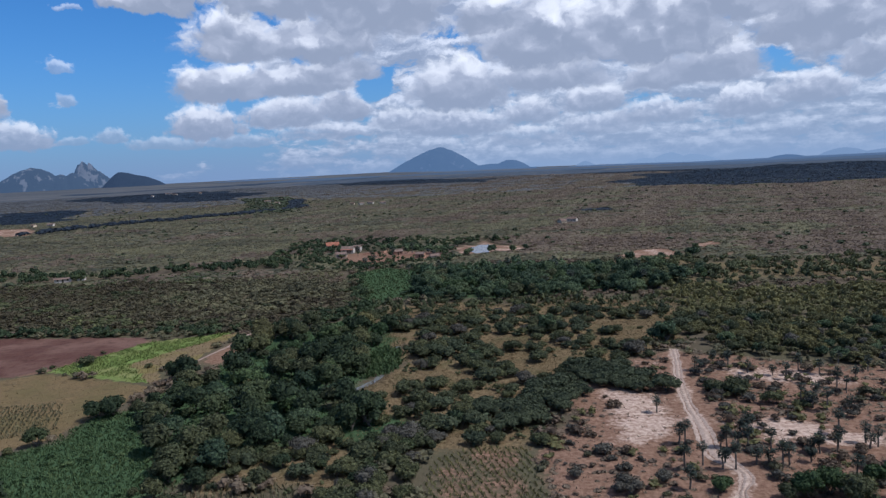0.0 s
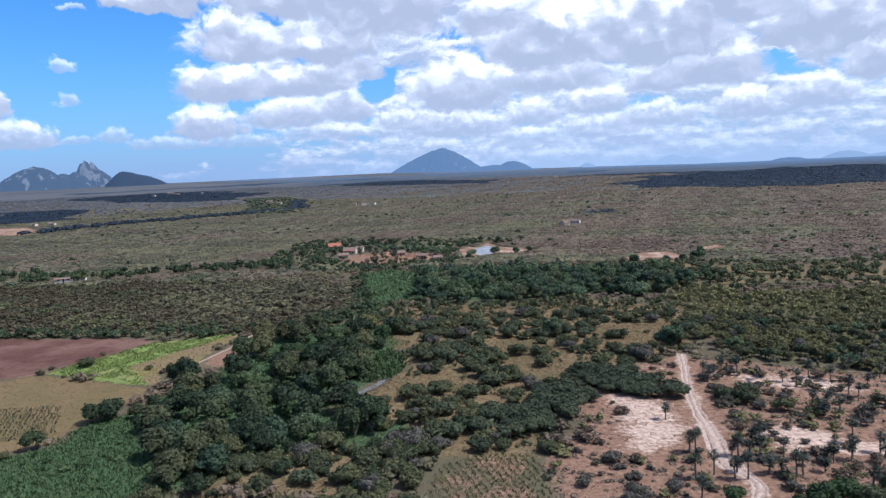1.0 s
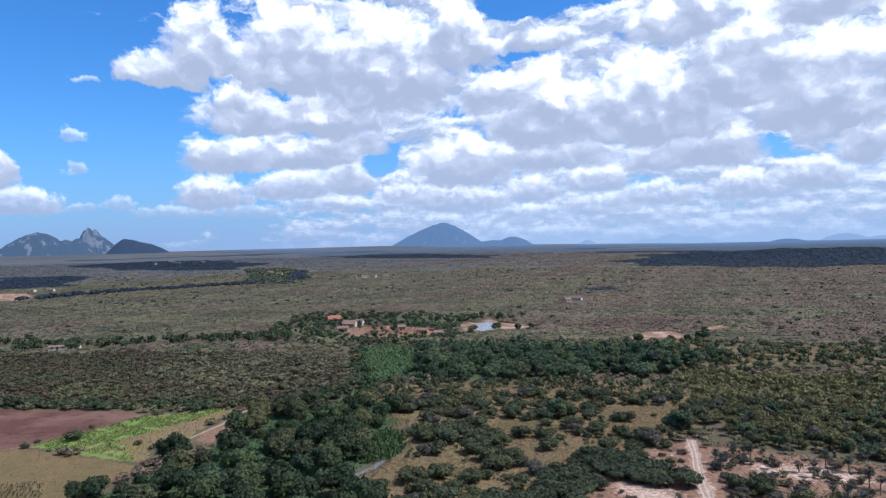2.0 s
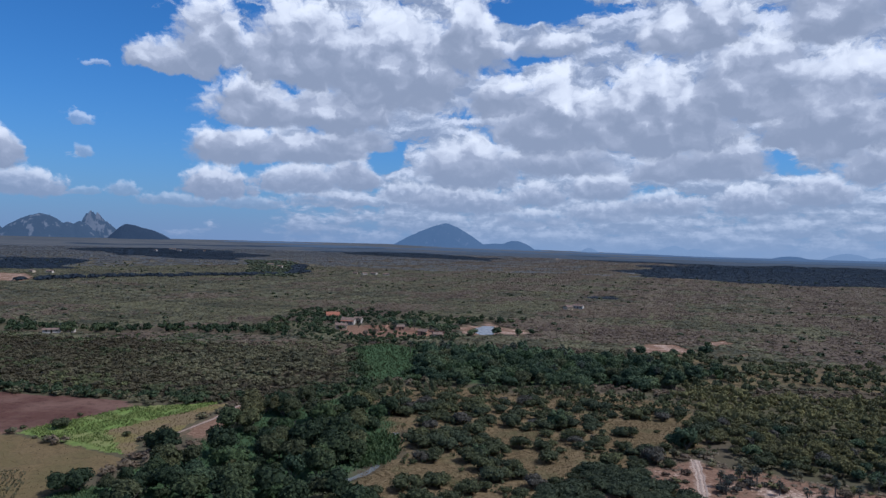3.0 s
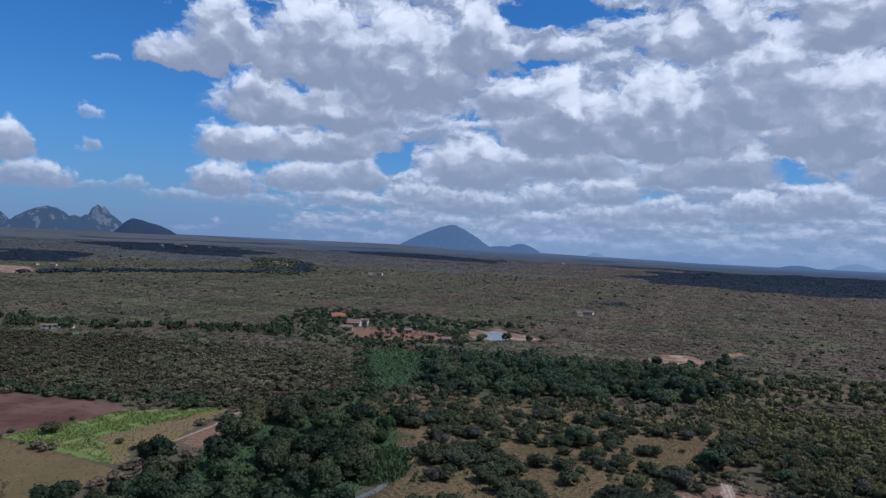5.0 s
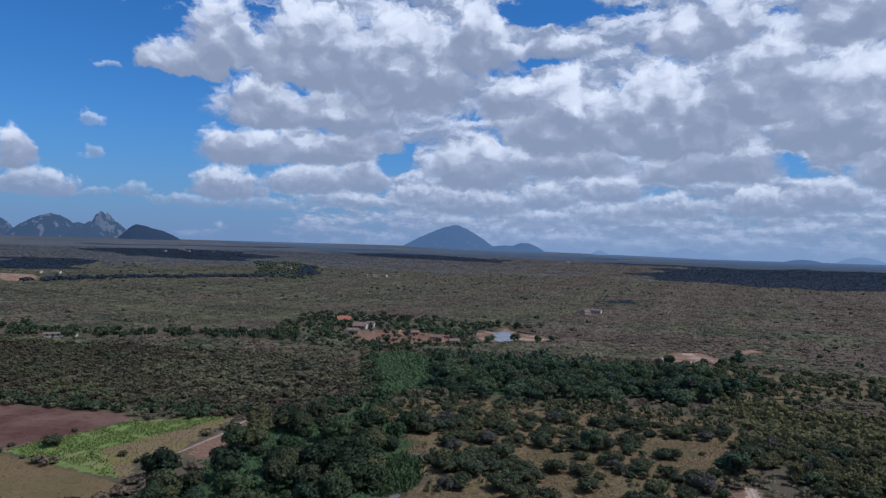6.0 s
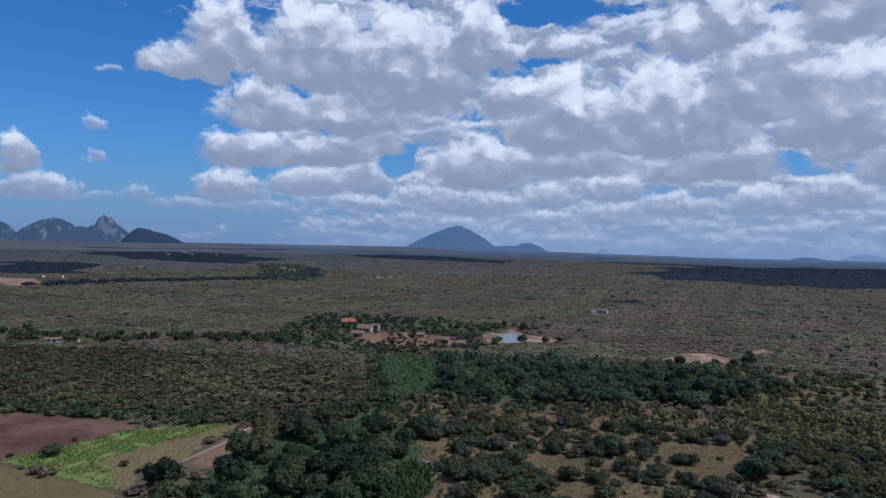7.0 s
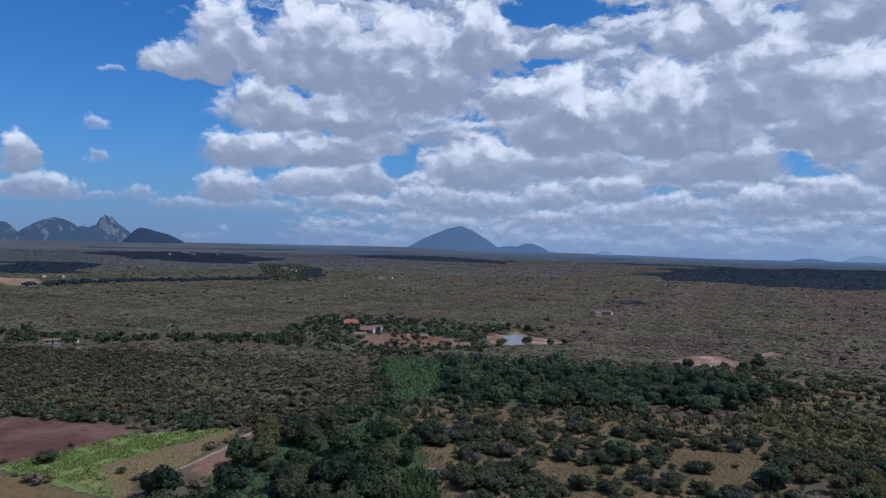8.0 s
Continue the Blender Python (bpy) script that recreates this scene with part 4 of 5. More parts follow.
ZONES = [("plain", None), ("olive", OLIVE_WOOD), ("brown", BROWN_WOOD), ("tree_line", TREE_LINE), ("sparse", SPARSE), ("orchard", ORCHARD), ("savanna", SAVANNA),
         ("riparian", RIPARIAN), ("sand", SAND_ZONE), ("acacia", ACACIA)]
ZONE_NO = {name: k for k, (name, _) in enumerate(ZONES)}


# ---- plants near enough to tell apart ----
# single ones that stand out: x, y, size
for kind, spots in (("shrub", [(11, 194, 1.2), (20, 177, 0.9), (57, 218, 1.0), (29, 200, 0.9), (33, 199, 0.8), (-108, 210, 1.2), (-86, 204, 0.5), (-110, 225, 0.4), (-118, 209, 0.5), (65, 156, 1.1), (69, 154, 1.3), (74, 147, 1.0), (79, 144, 0.9)]),
                    ("grove_tree", [(19, 443, 1.0), (33, 445, 1.1), (46, 442, 0.8), (55, 452, 0.7), (8, 470, 0.8), (12, 492, 0.9), (40, 508, 0.9), (102, 374, 1.0), (110, 373, 0.8), (119, 374, 0.9), (128, 374, 0.7), (137, 379, 1.0), (143, 392, 0.9), (150, 410, 0.8), (36, 223, 1.0), (69, 205, 1.1), (66, 207, 0.9), (11, 191, 0.8)]),
                    ("riverside_tree", [(-59, 212, 1.35), (-68, 187, 1.15), (-72, 189, 0.9), (-77, 161, 1.05), (-80, 159, 0.85), (-26, 200, 1.3), (-31, 204, 1.2), (-23, 206, 1.0), (-27, 194, 1.2), (-33, 196, 1.1), (-16, 236, 1.0)]),
                    ("leafless_bush", [(-4, 135, 1.3), (-8, 137, 0.9), (-11, 116, 0.9), (33, 109, 0.9), (40, 112, 0.7)])):
    for k, (x, y, s) in enumerate(spots):
        plant(kind, x, y, s, k * 1.7, k % 4)
for k, (x, y, s) in enumerate([(57, 103.5, 0.55), (60, 104, 0.7), (64, 105, 0.75), (68, 104, 0.8), (72, 106, 0.7), (76, 108, 0.6), (66, 100, 0.8), (74, 101, 0.8), (48, 107.5, 0.55), (80, 104, 0.7)]):
    plant("riverside_tree", x, y, s, k * 2.1, k % 5, "reed" if k % 3 else "savanna", "leafy green bush on the sandy ground")
plant("shrub", -13.5, 133, 0.45, 0.4, 2, "lime", "small bright lime green bush among dark trees")

NEAR = (("riparian", "riverside_tree", 4.5, 0.78, (0.32, 1.25), 300), ("savanna", "shrub", 4.4, 0.80, (0.4, 1.35), 300), ("acacia", "acacia", 3.4, 0.97, (0.75, 1.15), 170),
        ("sand", "thorn_bush", 4.1, 0.62, (0.4, 1.8), 260), ("olive", "olive_tree_shrub", 3.7, 0.97, (0.65, 1.25), 250), ("orchard", "grove_tree", 5.0, 0.95, (0.5, 1.35), 280))
TAKEN = {}
for seed, (place, kind, spacing, share, sizes, most) in enumerate(NEAR):
    rng = np.random.default_rng(100 + seed)
    x, y = jitter(rng, spacing, -160, 190, 80, 440)
    ok = (zone(x, y) == ZONE_NO[place]) & free(x, y, 0.6) & (rng.uniform(size=len(x)) < share)
    if place == "sand":
        ok &= ~inside(SAND_PATCHES[0], x, y) | (rng.uniform(size=len(x)) < 0.12)
    x, y = x[ok], y[ok]
    order = np.argsort(np.hypot(x, y))
    x, y = x[order], y[order]
    size, turn, var = rng.uniform(*sizes, len(x)), rng.uniform(0, 6.28, len(x)), rng.integers(0, 5, len(x))
    for k in range(min(most, len(x))):
        odd = rng.uniform()
        pal = "savanna" if place == "riparian" and odd < 0.24 else "olive" if place == "riparian" and odd < 0.30 else "orchard" if place == "riparian" and odd < 0.42 else "reed" if place == "riparian" and odd < 0.50 else "bare" if place == "riparian" and odd < 0.505 else "bare" if place in ("savanna", "sand") and odd < 0.09 else "brown" if place == "sand" and odd < 0.55 else "bare" if place == "sand" and odd < 0.8 else "acacia" if place == "savanna" and odd < 0.4 else "savanna" if place == "olive" and odd < 0.3 else "bare" if place == "olive" and odd < 0.38 else "orchard" if place == "olive" and odd < 0.48 else "reed" if place == "orchard" and odd < 0.12 else "savanna" if place == "orchard" and odd < 0.25 else None
        plant(kind, float(x[k]), float(y[k]), float(size[k]), float(turn[k]), int(var[k]), pal)
    TAKEN[place] = (x[most:], y[most:], size[most:])

rng = np.random.default_rng(140)
x, y = jitter(rng, 2.9, -60, 20, 100, 150)
ok = inside(SOUTH_THICKET, x + 1.5 * wobble(x, y, 9), y + 1.5 * wobble(x, y, 11, 1.0)) & free(x, y, 0.4) & (rng.uniform(size=len(x)) < 0.72)
for px, py in zip(x[ok], y[ok]):
    odd = rng.uniform()
    if odd < 0.45:
        plant("riverside_tree", float(px), float(py), rng.uniform(0.3, 0.62), rng.uniform(0, 6.28), int(rng.integers(0, 5)), "savanna" if odd < 0.15 else None, "dark green bushy young tree in a thicket")
    elif odd < 0.92:
        plant("shrub", float(px), float(py), rng.uniform(0.5, 1.1), rng.uniform(0, 6.28), int(rng.integers(0, 5)))
    else:
        plant("leafless_bush", float(px), float(py), rng.uniform(0.4, 0.9), rng.uniform(0, 6.28), int(rng.integers(0, 4)))


# ---- carnauba palms ----
def palm_model(variant):
    rng = np.random.default_rng(70 + variant)
    tall = (3.0, 3.9, 2.1, 3.4)[variant]
    pieces = []
    for k in range(6):
        z0, z1 = tall * k / 6, tall * (k + 1) / 6
        bend = 0.10 * math.sin(variant + k * 0.5)
        pieces.append(limb((bend * 0.8, 0, z0 - (0.2 if k == 0 else 0)), (bend, 0, z1), 0.17 - 0.008 * k, 0.16 - 0.008 * k, 7))
    stem = raw_mesh("trunk", *joined(pieces), BARK)
    vs, fs, at = [], [], 0
    for k in range(46):
        d = unit(rng, 1)[0]
        d[2] = d[2] * 0.85 + (0.12 if k < 36 else -0.55)
        d /= np.linalg.norm(d)
        side = np.cross(d, (0, 0, 1))
        side /= np.linalg.norm(side) + 1e-9
        up = np.cross(side, d)
        hub = np.array([0, 0, tall])
        reach, fan = rng.uniform(0.35, 0.85), rng.uniform(0.42, 0.62)
        tip = hub + d * reach
        v = [hub - side * 0.03, hub + side * 0.03, tip + side * 0.03, tip - side * 0.03, tip]
        for w in (-2.0, -1.55, -1.1, -0.7, -0.25, 0.25, 0.7, 1.1):
            v.append(tip + (d * math.cos(w) + side * math.sin(w)) * fan * rng.uniform(0.8, 1.1) + up * 0.14 * abs(w) - np.array([0, 0, 0.10 * rng.uniform()]))
        f = [(0, 1, 2), (0, 2, 3)] + [(4, 5 + q, 6 + q) for q in range(0, 7, 2)]
        vs.append(np.array(v))
        fs.append(np.array(f) + at)
        at += len(v)
    return stem, raw_mesh("crown", np.concatenate(vs), np.concatenate(fs), LEAVES["palm"])


PALM_MODELS = [palm_model(k) for k in range(4)]
PALMS = [(47.6, 128.0), (48.8, 128.1), (54.6, 125.5), (55.6, 125.3), (57.2, 124.2), (58.6, 122.9), (60.3, 130.2), (61.5, 129.6), (51.3, 116), (53.2, 115.3), (52.7, 118.5),
    (44.7, 116.3), (43.1, 108.9), (48.4, 118.0), (59.9, 117.4), (62.9, 116.0), (70.6, 120.6), (74.8, 122.0), (80.2, 121.3), (82.1, 122.1), (48.5, 145.6), (80.7, 147.6),
    (85.4, 150.5), (76.0, 176.1), (78.5, 169.9), (85.3, 164.0), (83.4, 167.2), (90.9, 169.4), (94.6, 166.4), (83.2, 141.6), (88.1, 141.8), (66.5, 170.1), (100.0, 160.4),
    (70.4, 108.4), (57.6, 117.0), (80.9, 124), (73.3, 179.3), (61.3, 115.2)]


def palm(x, y, size, turn, variant):
    root = new("palm")
    root.empty_display_size = 0.3
    root.location, root.rotation_euler, root.scale = (x, y, float(height(x, y))), (0, 0, turn), (size, size, size)
    for name, me in zip(("trunk", "crown"), PALM_MODELS[variant]):
        ob = new(name, me)
        ob.parent = root
    return tagged(root, "slim fan palm with a tuft of grey-green fronds", "palm", "fan palms")


rng = np.random.default_rng(5)
for k, (x, y) in enumerate(PALMS):
    palm(x, y, rng.uniform(0.85, 1.15), rng.uniform(0, 6.28), k % 4)
x, y = jitter(rng, 7.0, 60, 150, 100, 190)
ok = (zone(x, y) == ZONE_NO["sand"]) & free(x, y, 1.0) & (rng.uniform(size=len(x)) < 0.30)
for k in np.flatnonzero(ok)[:44]:
    palm(float(x[k]), float(y[k]), rng.uniform(0.6, 1.1), rng.uniform(0, 6.28), int(k) % 4)
x, y = jitter(rng, 9.0, -60, 120, 260, 520)
ok = ((zone(x, y) == ZONE_NO["orchard"]) | inside(EARTH_PATCHES[2], x, y)) & (rng.uniform(size=len(x)) < 0.14)
for k in np.flatnonzero(ok)[:80]:
    palm(float(x[k]), float(y[k]), rng.uniform(1.2, 1.7), rng.uniform(0, 6.28), int(k) % 4)


# ---- the countless rest of the growth ----
def mass(name, label, x, y, size, pal, seed, lod, lean=1.0):
    """Many plants in one mesh. lod 0: sprays over cores; 1 to 3: rough domes with few sprays or none, far off."""
    if not len(x):
        return None
    rng = np.random.default_rng(seed)
    shapes = []
    for k in range(6):
        if lod == 0:
            v, f = crown(rng, 2.4, 2.4, 0.0, 3, 38, 0.78, 0.15)
        else:
            wide, tall, sprays = ((2.1, 1.3, 2), (2.9, 1.2, 0), (3.0, 1.1, 0))[lod - 1]
            v = ICO_V * rng.uniform(0.75, 1.1, (12, 1)) * np.array([wide, wide, tall]) + np.array([0, 0, 0.75])
            f = ICO_F[np.mean(ICO_V[ICO_F][:, :, 2], axis=1) > -0.35]
            if sprays:
                lv, lf = leaf_cards(rng, unit(rng, sprays) * np.array([wide, wide, tall * 0.6]) * 0.85 + np.array([0, 0, 1.2]), unit(rng, sprays) * 0.4 + np.array([0, 0, 1.0]), 0.5 * wide)
                v, f = joined([(v, f), (lv, lf)])
        shapes.append((v, f))
    pick, turn = rng.integers(0, 6, len(x)), rng.uniform(0, 6.28, len(x))
    patch = 0.5 + (0.25 if lod < 1 else 0.45) * wobble(x, y, 46.0, seed) + (0.30 if lod < 1 else 0.50) * wobble(x, y, 170.0, seed + 1)
    tint = np.clip(patch + rng.normal(0, 0.17 if lod < 1 else 0.15, len(x)), 0, 1)
    vs, fs, ts, at = [], [], [], 0
    z = height(x, y)
    for k, (v, f) in enumerate(shapes):
        m = np.flatnonzero(pick == k)
        if not len(m):
            continue
        c, s = np.cos(turn[m])[:, None], np.sin(turn[m])[:, None]
        sz = size[m][:, None]
        px = (v[None, :, 0] * c - v[None, :, 1] * s) * sz + x[m][:, None]
        py = (v[None, :, 0] * s + v[None, :, 1] * c) * sz + y[m][:, None]
        pz = v[None, :, 2] * sz * lean * rng.uniform(0.8, 1.2, (len(m), 1)) + z[m][:, None] - 0.1
        vs.append(np.stack([px, py, pz], -1).reshape(-1, 3))
        fs.append((f[None] + (np.arange(len(m)) * len(v))[:, None, None]).reshape(-1, 3) + at)
        ts.append(np.repeat(tint[m], len(v)))
        at += len(m) * len(v)
    me = raw_mesh(name, np.concatenate(vs), np.concatenate(fs), SOFT_GROWTH[pal] if lod and pal in SOFT_GROWTH else JOINED[pal], flat=lod == 0, tint=np.concatenate(ts))
    return tagged(new(name, me), label, "scrub", kind="stuff")


def region(seed, spacing, y0, y1, share, test, room=0.4, reach=1.0):
    rng = np.random.default_rng(seed)
    x, y = jitter(rng, spacing, -0.8 * y1 * reach, 0.8 * y1 * reach, y0, y1, 1.1)
    ok = (rng.uniform(size=len(x)) < share)
    x, y = x[ok], y[ok]
    ok = test(x, y) & free(x, y, room)
    return x[ok], y[ok], rng


for place, pal, name, label in (("riparian", "riparian", "stream_wood", "dense dark wood along the stream"), ("savanna", "savanna", "savanna_shrubs", "olive shrubs scattered over dry grass"),
                                ("olive", "olive", "dry_wood", "yellow-green dry woodland"), ("orchard", "orchard", "grove", "dense dark green grove by the village"), ("sand", "scrub", "sand_scrub", "low grey scrub on bare sand")):
    tx, ty, ts = TAKEN[place]
    scale = {"riparian": 1.5, "orchard": 1.5, "savanna": 1.0, "olive": 1.05, "sand": 0.5}[place]
    mass(name, label, tx, ty, ts * scale, pal, 300 + ZONE_NO[place], 0, 1.25)

rng = np.random.default_rng(330)
x, y = jitter(rng, 1.5, 15, 150, 80, 200)
ok = (zone(x, y) == ZONE_NO["sand"]) & (edge_distance(TRACK, x, y) > 3.4) & (wobble(x, y, 13, 0.8) + 0.7 * wobble(x, y, 5.3, 2.0) + rng.normal(0, 0.25, len(x)) > 0.06)
for p in SAND_PATCHES:
    ok &= ~inside(p, x, y)
mass("low_scrub", "ankle-high brown scrub and dry weeds on sandy soil", x[ok], y[ok], rng.uniform(0.18, 0.48, len(x))[ok], "brown", 331, 1, 0.6)
x, y = jitter(rng, 3.4, 15, 150, 80, 200)
ok = (zone(x, y) == ZONE_NO["sand"]) & (edge_distance(TRACK, x, y) > 4.0) & ~inside(SAND_PATCHES[0], x, y) & (wobble(x, y, 21, 0.3) + 0.6 * wobble(x, y, 8.1, 1.0) + rng.normal(0, 0.25, len(x)) > 0.42)
mass("sand_thicket", "patches of brown-olive thorn scrub on the sandy ground", x[ok], y[ok], rng.uniform(0.35, 0.95, len(x))[ok], "olive", 332, 0, 0.75)

rng = np.random.default_rng(350)
x, y = jitter(rng, 2.9, -60, 100, 96, 290)
ok = (zone(x, y) == ZONE_NO["savanna"]) & free(x, y, 0.3) & (rng.uniform(size=len(x)) < 0.55)
mass("undergrowth", "low olive bushes and weeds between the shrubs", x[ok], y[ok], rng.uniform(0.16, 0.5, len(x))[ok], "savanna", 351, 0, 0.9)

is_zone = lambda *names: (lambda x, y: np.isin(zone(x, y), [ZONE_NO[n] for n in names]))
x, y, rng = region(41, 2.8, 235, 420, 0.97, is_zone("brown"))
pick = wobble(x, y, 60, 0.4) + rng.normal(0, 0.3, len(x)) > -0.35
pale = np.hypot((x + 84) / 42, (y - 335) / 50) + 0.35 * wobble(x, y, 23, 0.3) + rng.normal(0, 0.2, len(x)) < 0.95
size = rng.uniform(0.55, 1.45, len(x))
mass("brown_scrub", "thick brown leafless scrub woodland", x[pick & ~pale], y[pick & ~pale], size[pick & ~pale], "thicket", 401, 0, 0.70)
mass("green_scrub", "thick olive scrub woodland", x[~pick & ~pale], y[~pick & ~pale], size[~pick & ~pale], "savanna", 402, 0, 0.70)
mass("pale_scrub", "patch of pale grey-green scrub in the brown wood", x[pale], y[pale], size[pale], "scrub", 408, 0, 0.75)


def along(line, count, spread, seed):
    """Points strewn along a line."""
    rng = np.random.default_rng(seed)
    c = smooth_line(line, 2.0)
    k = rng.integers(0, len(c), count)
    return c[k, 0] + rng.normal(0, spread, count), c[k, 1] + rng.normal(0, spread, count), rng


x, y, rng = along(WOOD_EDGE, 170, 2.6, 421)
ok = free(x, y, 0.5)
mass("wood_edge", "dark green trees lining the edge of the fields", x[ok], y[ok], rng.uniform(0.6, 1.35, len(x))[ok], "riparian", 422, 0, 1.0)
x, y, rng = along(MEADOW[16:] + MEADOW[:7], 120, 2.4, 425)
ok = rng.uniform(size=len(x)) < 0.9
mass("meadow_edge", "dark trees and bushes round the wet meadow", x[ok], y[ok], rng.uniform(0.5, 1.4, len(x))[ok], "riparian", 426, 0, 1.1)
x, y, rng = along([(-78, 446), (-59, 427), (-45, 412), (-33, 413), (-17, 422), (0, 420), (12, 434)], 75, 3.5, 427)
mass("lane_trees", "dark green trees along the foot of the village slope", x, y, rng.uniform(0.55, 1.25, len(x)), "riparian", 428, 0, 1.0)
x, y, rng = along([(-80, 500), (-60, 503), (-40, 500), (-15, 488), (5, 474)], 45, 4.5, 429)
mass("yard_trees", "green shade trees behind the village yards", x, y, rng.uniform(0.7, 1.5, len(x)), "orchard", 430, 0, 1.1)
x, y, rng = along(FAR_TREES, 330, 7.0, 423)
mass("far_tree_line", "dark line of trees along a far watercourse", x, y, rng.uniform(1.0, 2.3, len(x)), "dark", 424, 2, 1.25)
x, y, rng = region(42, 5.6, 380, 480, 0.9, is_zone("tree_line"))
mass("tree_line", "dark green line of trees across the plain", x, y, rng.uniform(0.8, 1.8, len(x)), "riparian", 403, 0, 1.2)
x, y, rng = region(43, 5.2, 260, 400, 0.75, is_zone("sparse"))
mass("sparse_shrubs", "scattered shrubs on pale dry grass", x, y, rng.uniform(0.6, 1.5, len(x)), "savanna", 404, 0, 1.1)


def band(seed, spacing, r0, r1, lod, sizes, share=0.93):
    """The open scrub of the plain, between two distances."""
    x, y, rng = region(seed, spacing, r0 * 0.6, r1, share, lambda x, y: (zone(x, y) == 0) & (np.hypot(x, y) > r0) & (np.hypot(x, y) <= r1), reach=1.0)
    size = rng.uniform(*sizes, len(x))
    # scrub inside the cloud-shadow outlines takes the dark palette
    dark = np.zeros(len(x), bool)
    for p in SHADE_BANDS:
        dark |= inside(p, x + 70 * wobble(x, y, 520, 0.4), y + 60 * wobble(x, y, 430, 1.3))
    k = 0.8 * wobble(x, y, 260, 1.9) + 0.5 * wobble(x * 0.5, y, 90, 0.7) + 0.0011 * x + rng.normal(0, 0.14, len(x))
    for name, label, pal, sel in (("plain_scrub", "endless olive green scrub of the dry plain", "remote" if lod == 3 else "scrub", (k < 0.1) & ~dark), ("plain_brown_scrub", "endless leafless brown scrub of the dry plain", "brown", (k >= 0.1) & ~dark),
                                  ("plain_forest", "scrub on the far plain, coloured dark for cloud shadow", "dark", dark)):
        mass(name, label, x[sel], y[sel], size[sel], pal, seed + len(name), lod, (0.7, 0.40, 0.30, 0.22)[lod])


band(51, 4.2, 70, 400, 0, (0.7, 1.25))
rng = np.random.default_rng(340)
gx, gy = np.meshgrid(np.arange(-150, 150, 5.5), np.arange(-150, 120, 5.5))
x, y = gx.ravel() + rng.uniform(-2.5, 2.5, gx.size), gy.ravel() + rng.uniform(-2.5, 2.5, gx.size)
ok = (np.abs(x) >= 0.74 * y + 28) | (y < 82)
ok &= (np.hypot(x, y) < 150) & free(x, y, 1.0) & (rng.uniform(size=len(x)) < 0.8)
mass("near_scrub", "open olive scrub on dry soil below the flight path", x[ok], y[ok], rng.uniform(0.5, 1.2, len(x))[ok], "savanna", 341, 1, 0.9)
band(52, 3.8, 400, 700, 1, (1.0, 1.55))
band(53, 7.0, 700, 1400, 2, (1.25, 1.95))
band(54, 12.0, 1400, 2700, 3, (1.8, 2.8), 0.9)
x, y, rng = region(56, 5.0, 390, 590, 0.6, lambda x, y: inside([(-120, 440), (-118, 580), (-60, 590), (60, 520), (14, 500), (14, 440), (20, 425), (-20, 405), (-60, 395), (-100, 420)], x, y) & ~((x > 5) & (y < 500)) & ~inside(EARTH_PATCHES[2], x, y))
yx, yy = jitter(rng, 6.0, -90, 20, 410, 520)
ok = inside(EARTH_PATCHES[2], yx, yy) & (rng.uniform(size=len(yx)) < 0.25)
x, y = np.append(x, yx[ok]), np.append(y, yy[ok])
x2, y2 = jitter(rng, 24.0, -1100, 1100, 300, 1400)
ok = (zone(x2, y2) == 0) & free(x2, y2, 3.0) & (wobble(x2, y2, 310, 0.2) + 0.5 * wobble(x2, y2, 90, 1.0) + rng.normal(0, 0.3, len(x2)) > 0.42)
mass("plain_trees", "scattered dark green trees rising over the scrub", x2[ok], y2[ok], rng.uniform(0.7, 1.4, len(x2))[ok], "acacia", 407, 1, 1.0)
x2, y2 = jitter(rng, 13.0, -460, -220, 1050, 1610)
ok = inside(FAR_GROVE, x2, y2)
mass("far_grove", "green trees round far farmhouses", x2[ok], y2[ok], rng.uniform(1.2, 2.6, len(x2))[ok], "acacia", 406, 2, 0.8)
mass("village_trees", "green shade trees round the village houses", x, y, rng.uniform(0.7, 1.5, len(x)) * np.where(y < 445, 0.75, 1.0), "riparian", 405, 0, 1.0)


# ---- grass, reeds and crops ----
def tufts(name, label, x, y, size, pal, seed, blades=5, spread=0.35, lean=0.45):
    """Blades in small bunches, one mesh."""
    rng = np.random.default_rng(seed)
    n = len(x)
    size = np.broadcast_to(size, n)
    bx = (x[:, None] + rng.normal(0, spread, (n, blades)) * size[:, None]).ravel()
    by = (y[:, None] + rng.normal(0, spread, (n, blades)) * size[:, None]).ravel()
    s = np.repeat(size, blades) * rng.uniform(0.6, 1.2, n * blades)
    w = rng.uniform(0, 6.28, n * blades)
    z = height(bx, by)
    dx, dy = np.cos(w) * s * 0.22, np.sin(w) * s * 0.22
    tx, ty = bx + rng.normal(0, lean, len(bx)) * s, by + rng.normal(0, lean, len(by)) * s
    v = np.stack([np.stack([bx - dx, by - dy, z], -1), np.stack([bx + dx, by + dy, z], -1), np.stack([tx + dx * 0.5, ty + dy * 0.5, z + s], -1), np.stack([tx - dx * 0.5, ty - dy * 0.5, z + s * 0.9], -1)], 1).reshape(-1, 3)
    k = np.arange(len(bx))[:, None] * 4
    f = np.concatenate([k + np.array([[0, 1, 2]]), k + np.array([[0, 2, 3]])])
    t = np.clip(0.5 + 0.3 * wobble(x, y, 17, seed) + rng.normal(0, 0.2, n), 0, 1)
    me = raw_mesh(name, v, f, JOINED[pal], tint=np.repeat(t, blades * 4))
    return tagged(new(name, me), label, "plants", kind="stuff")


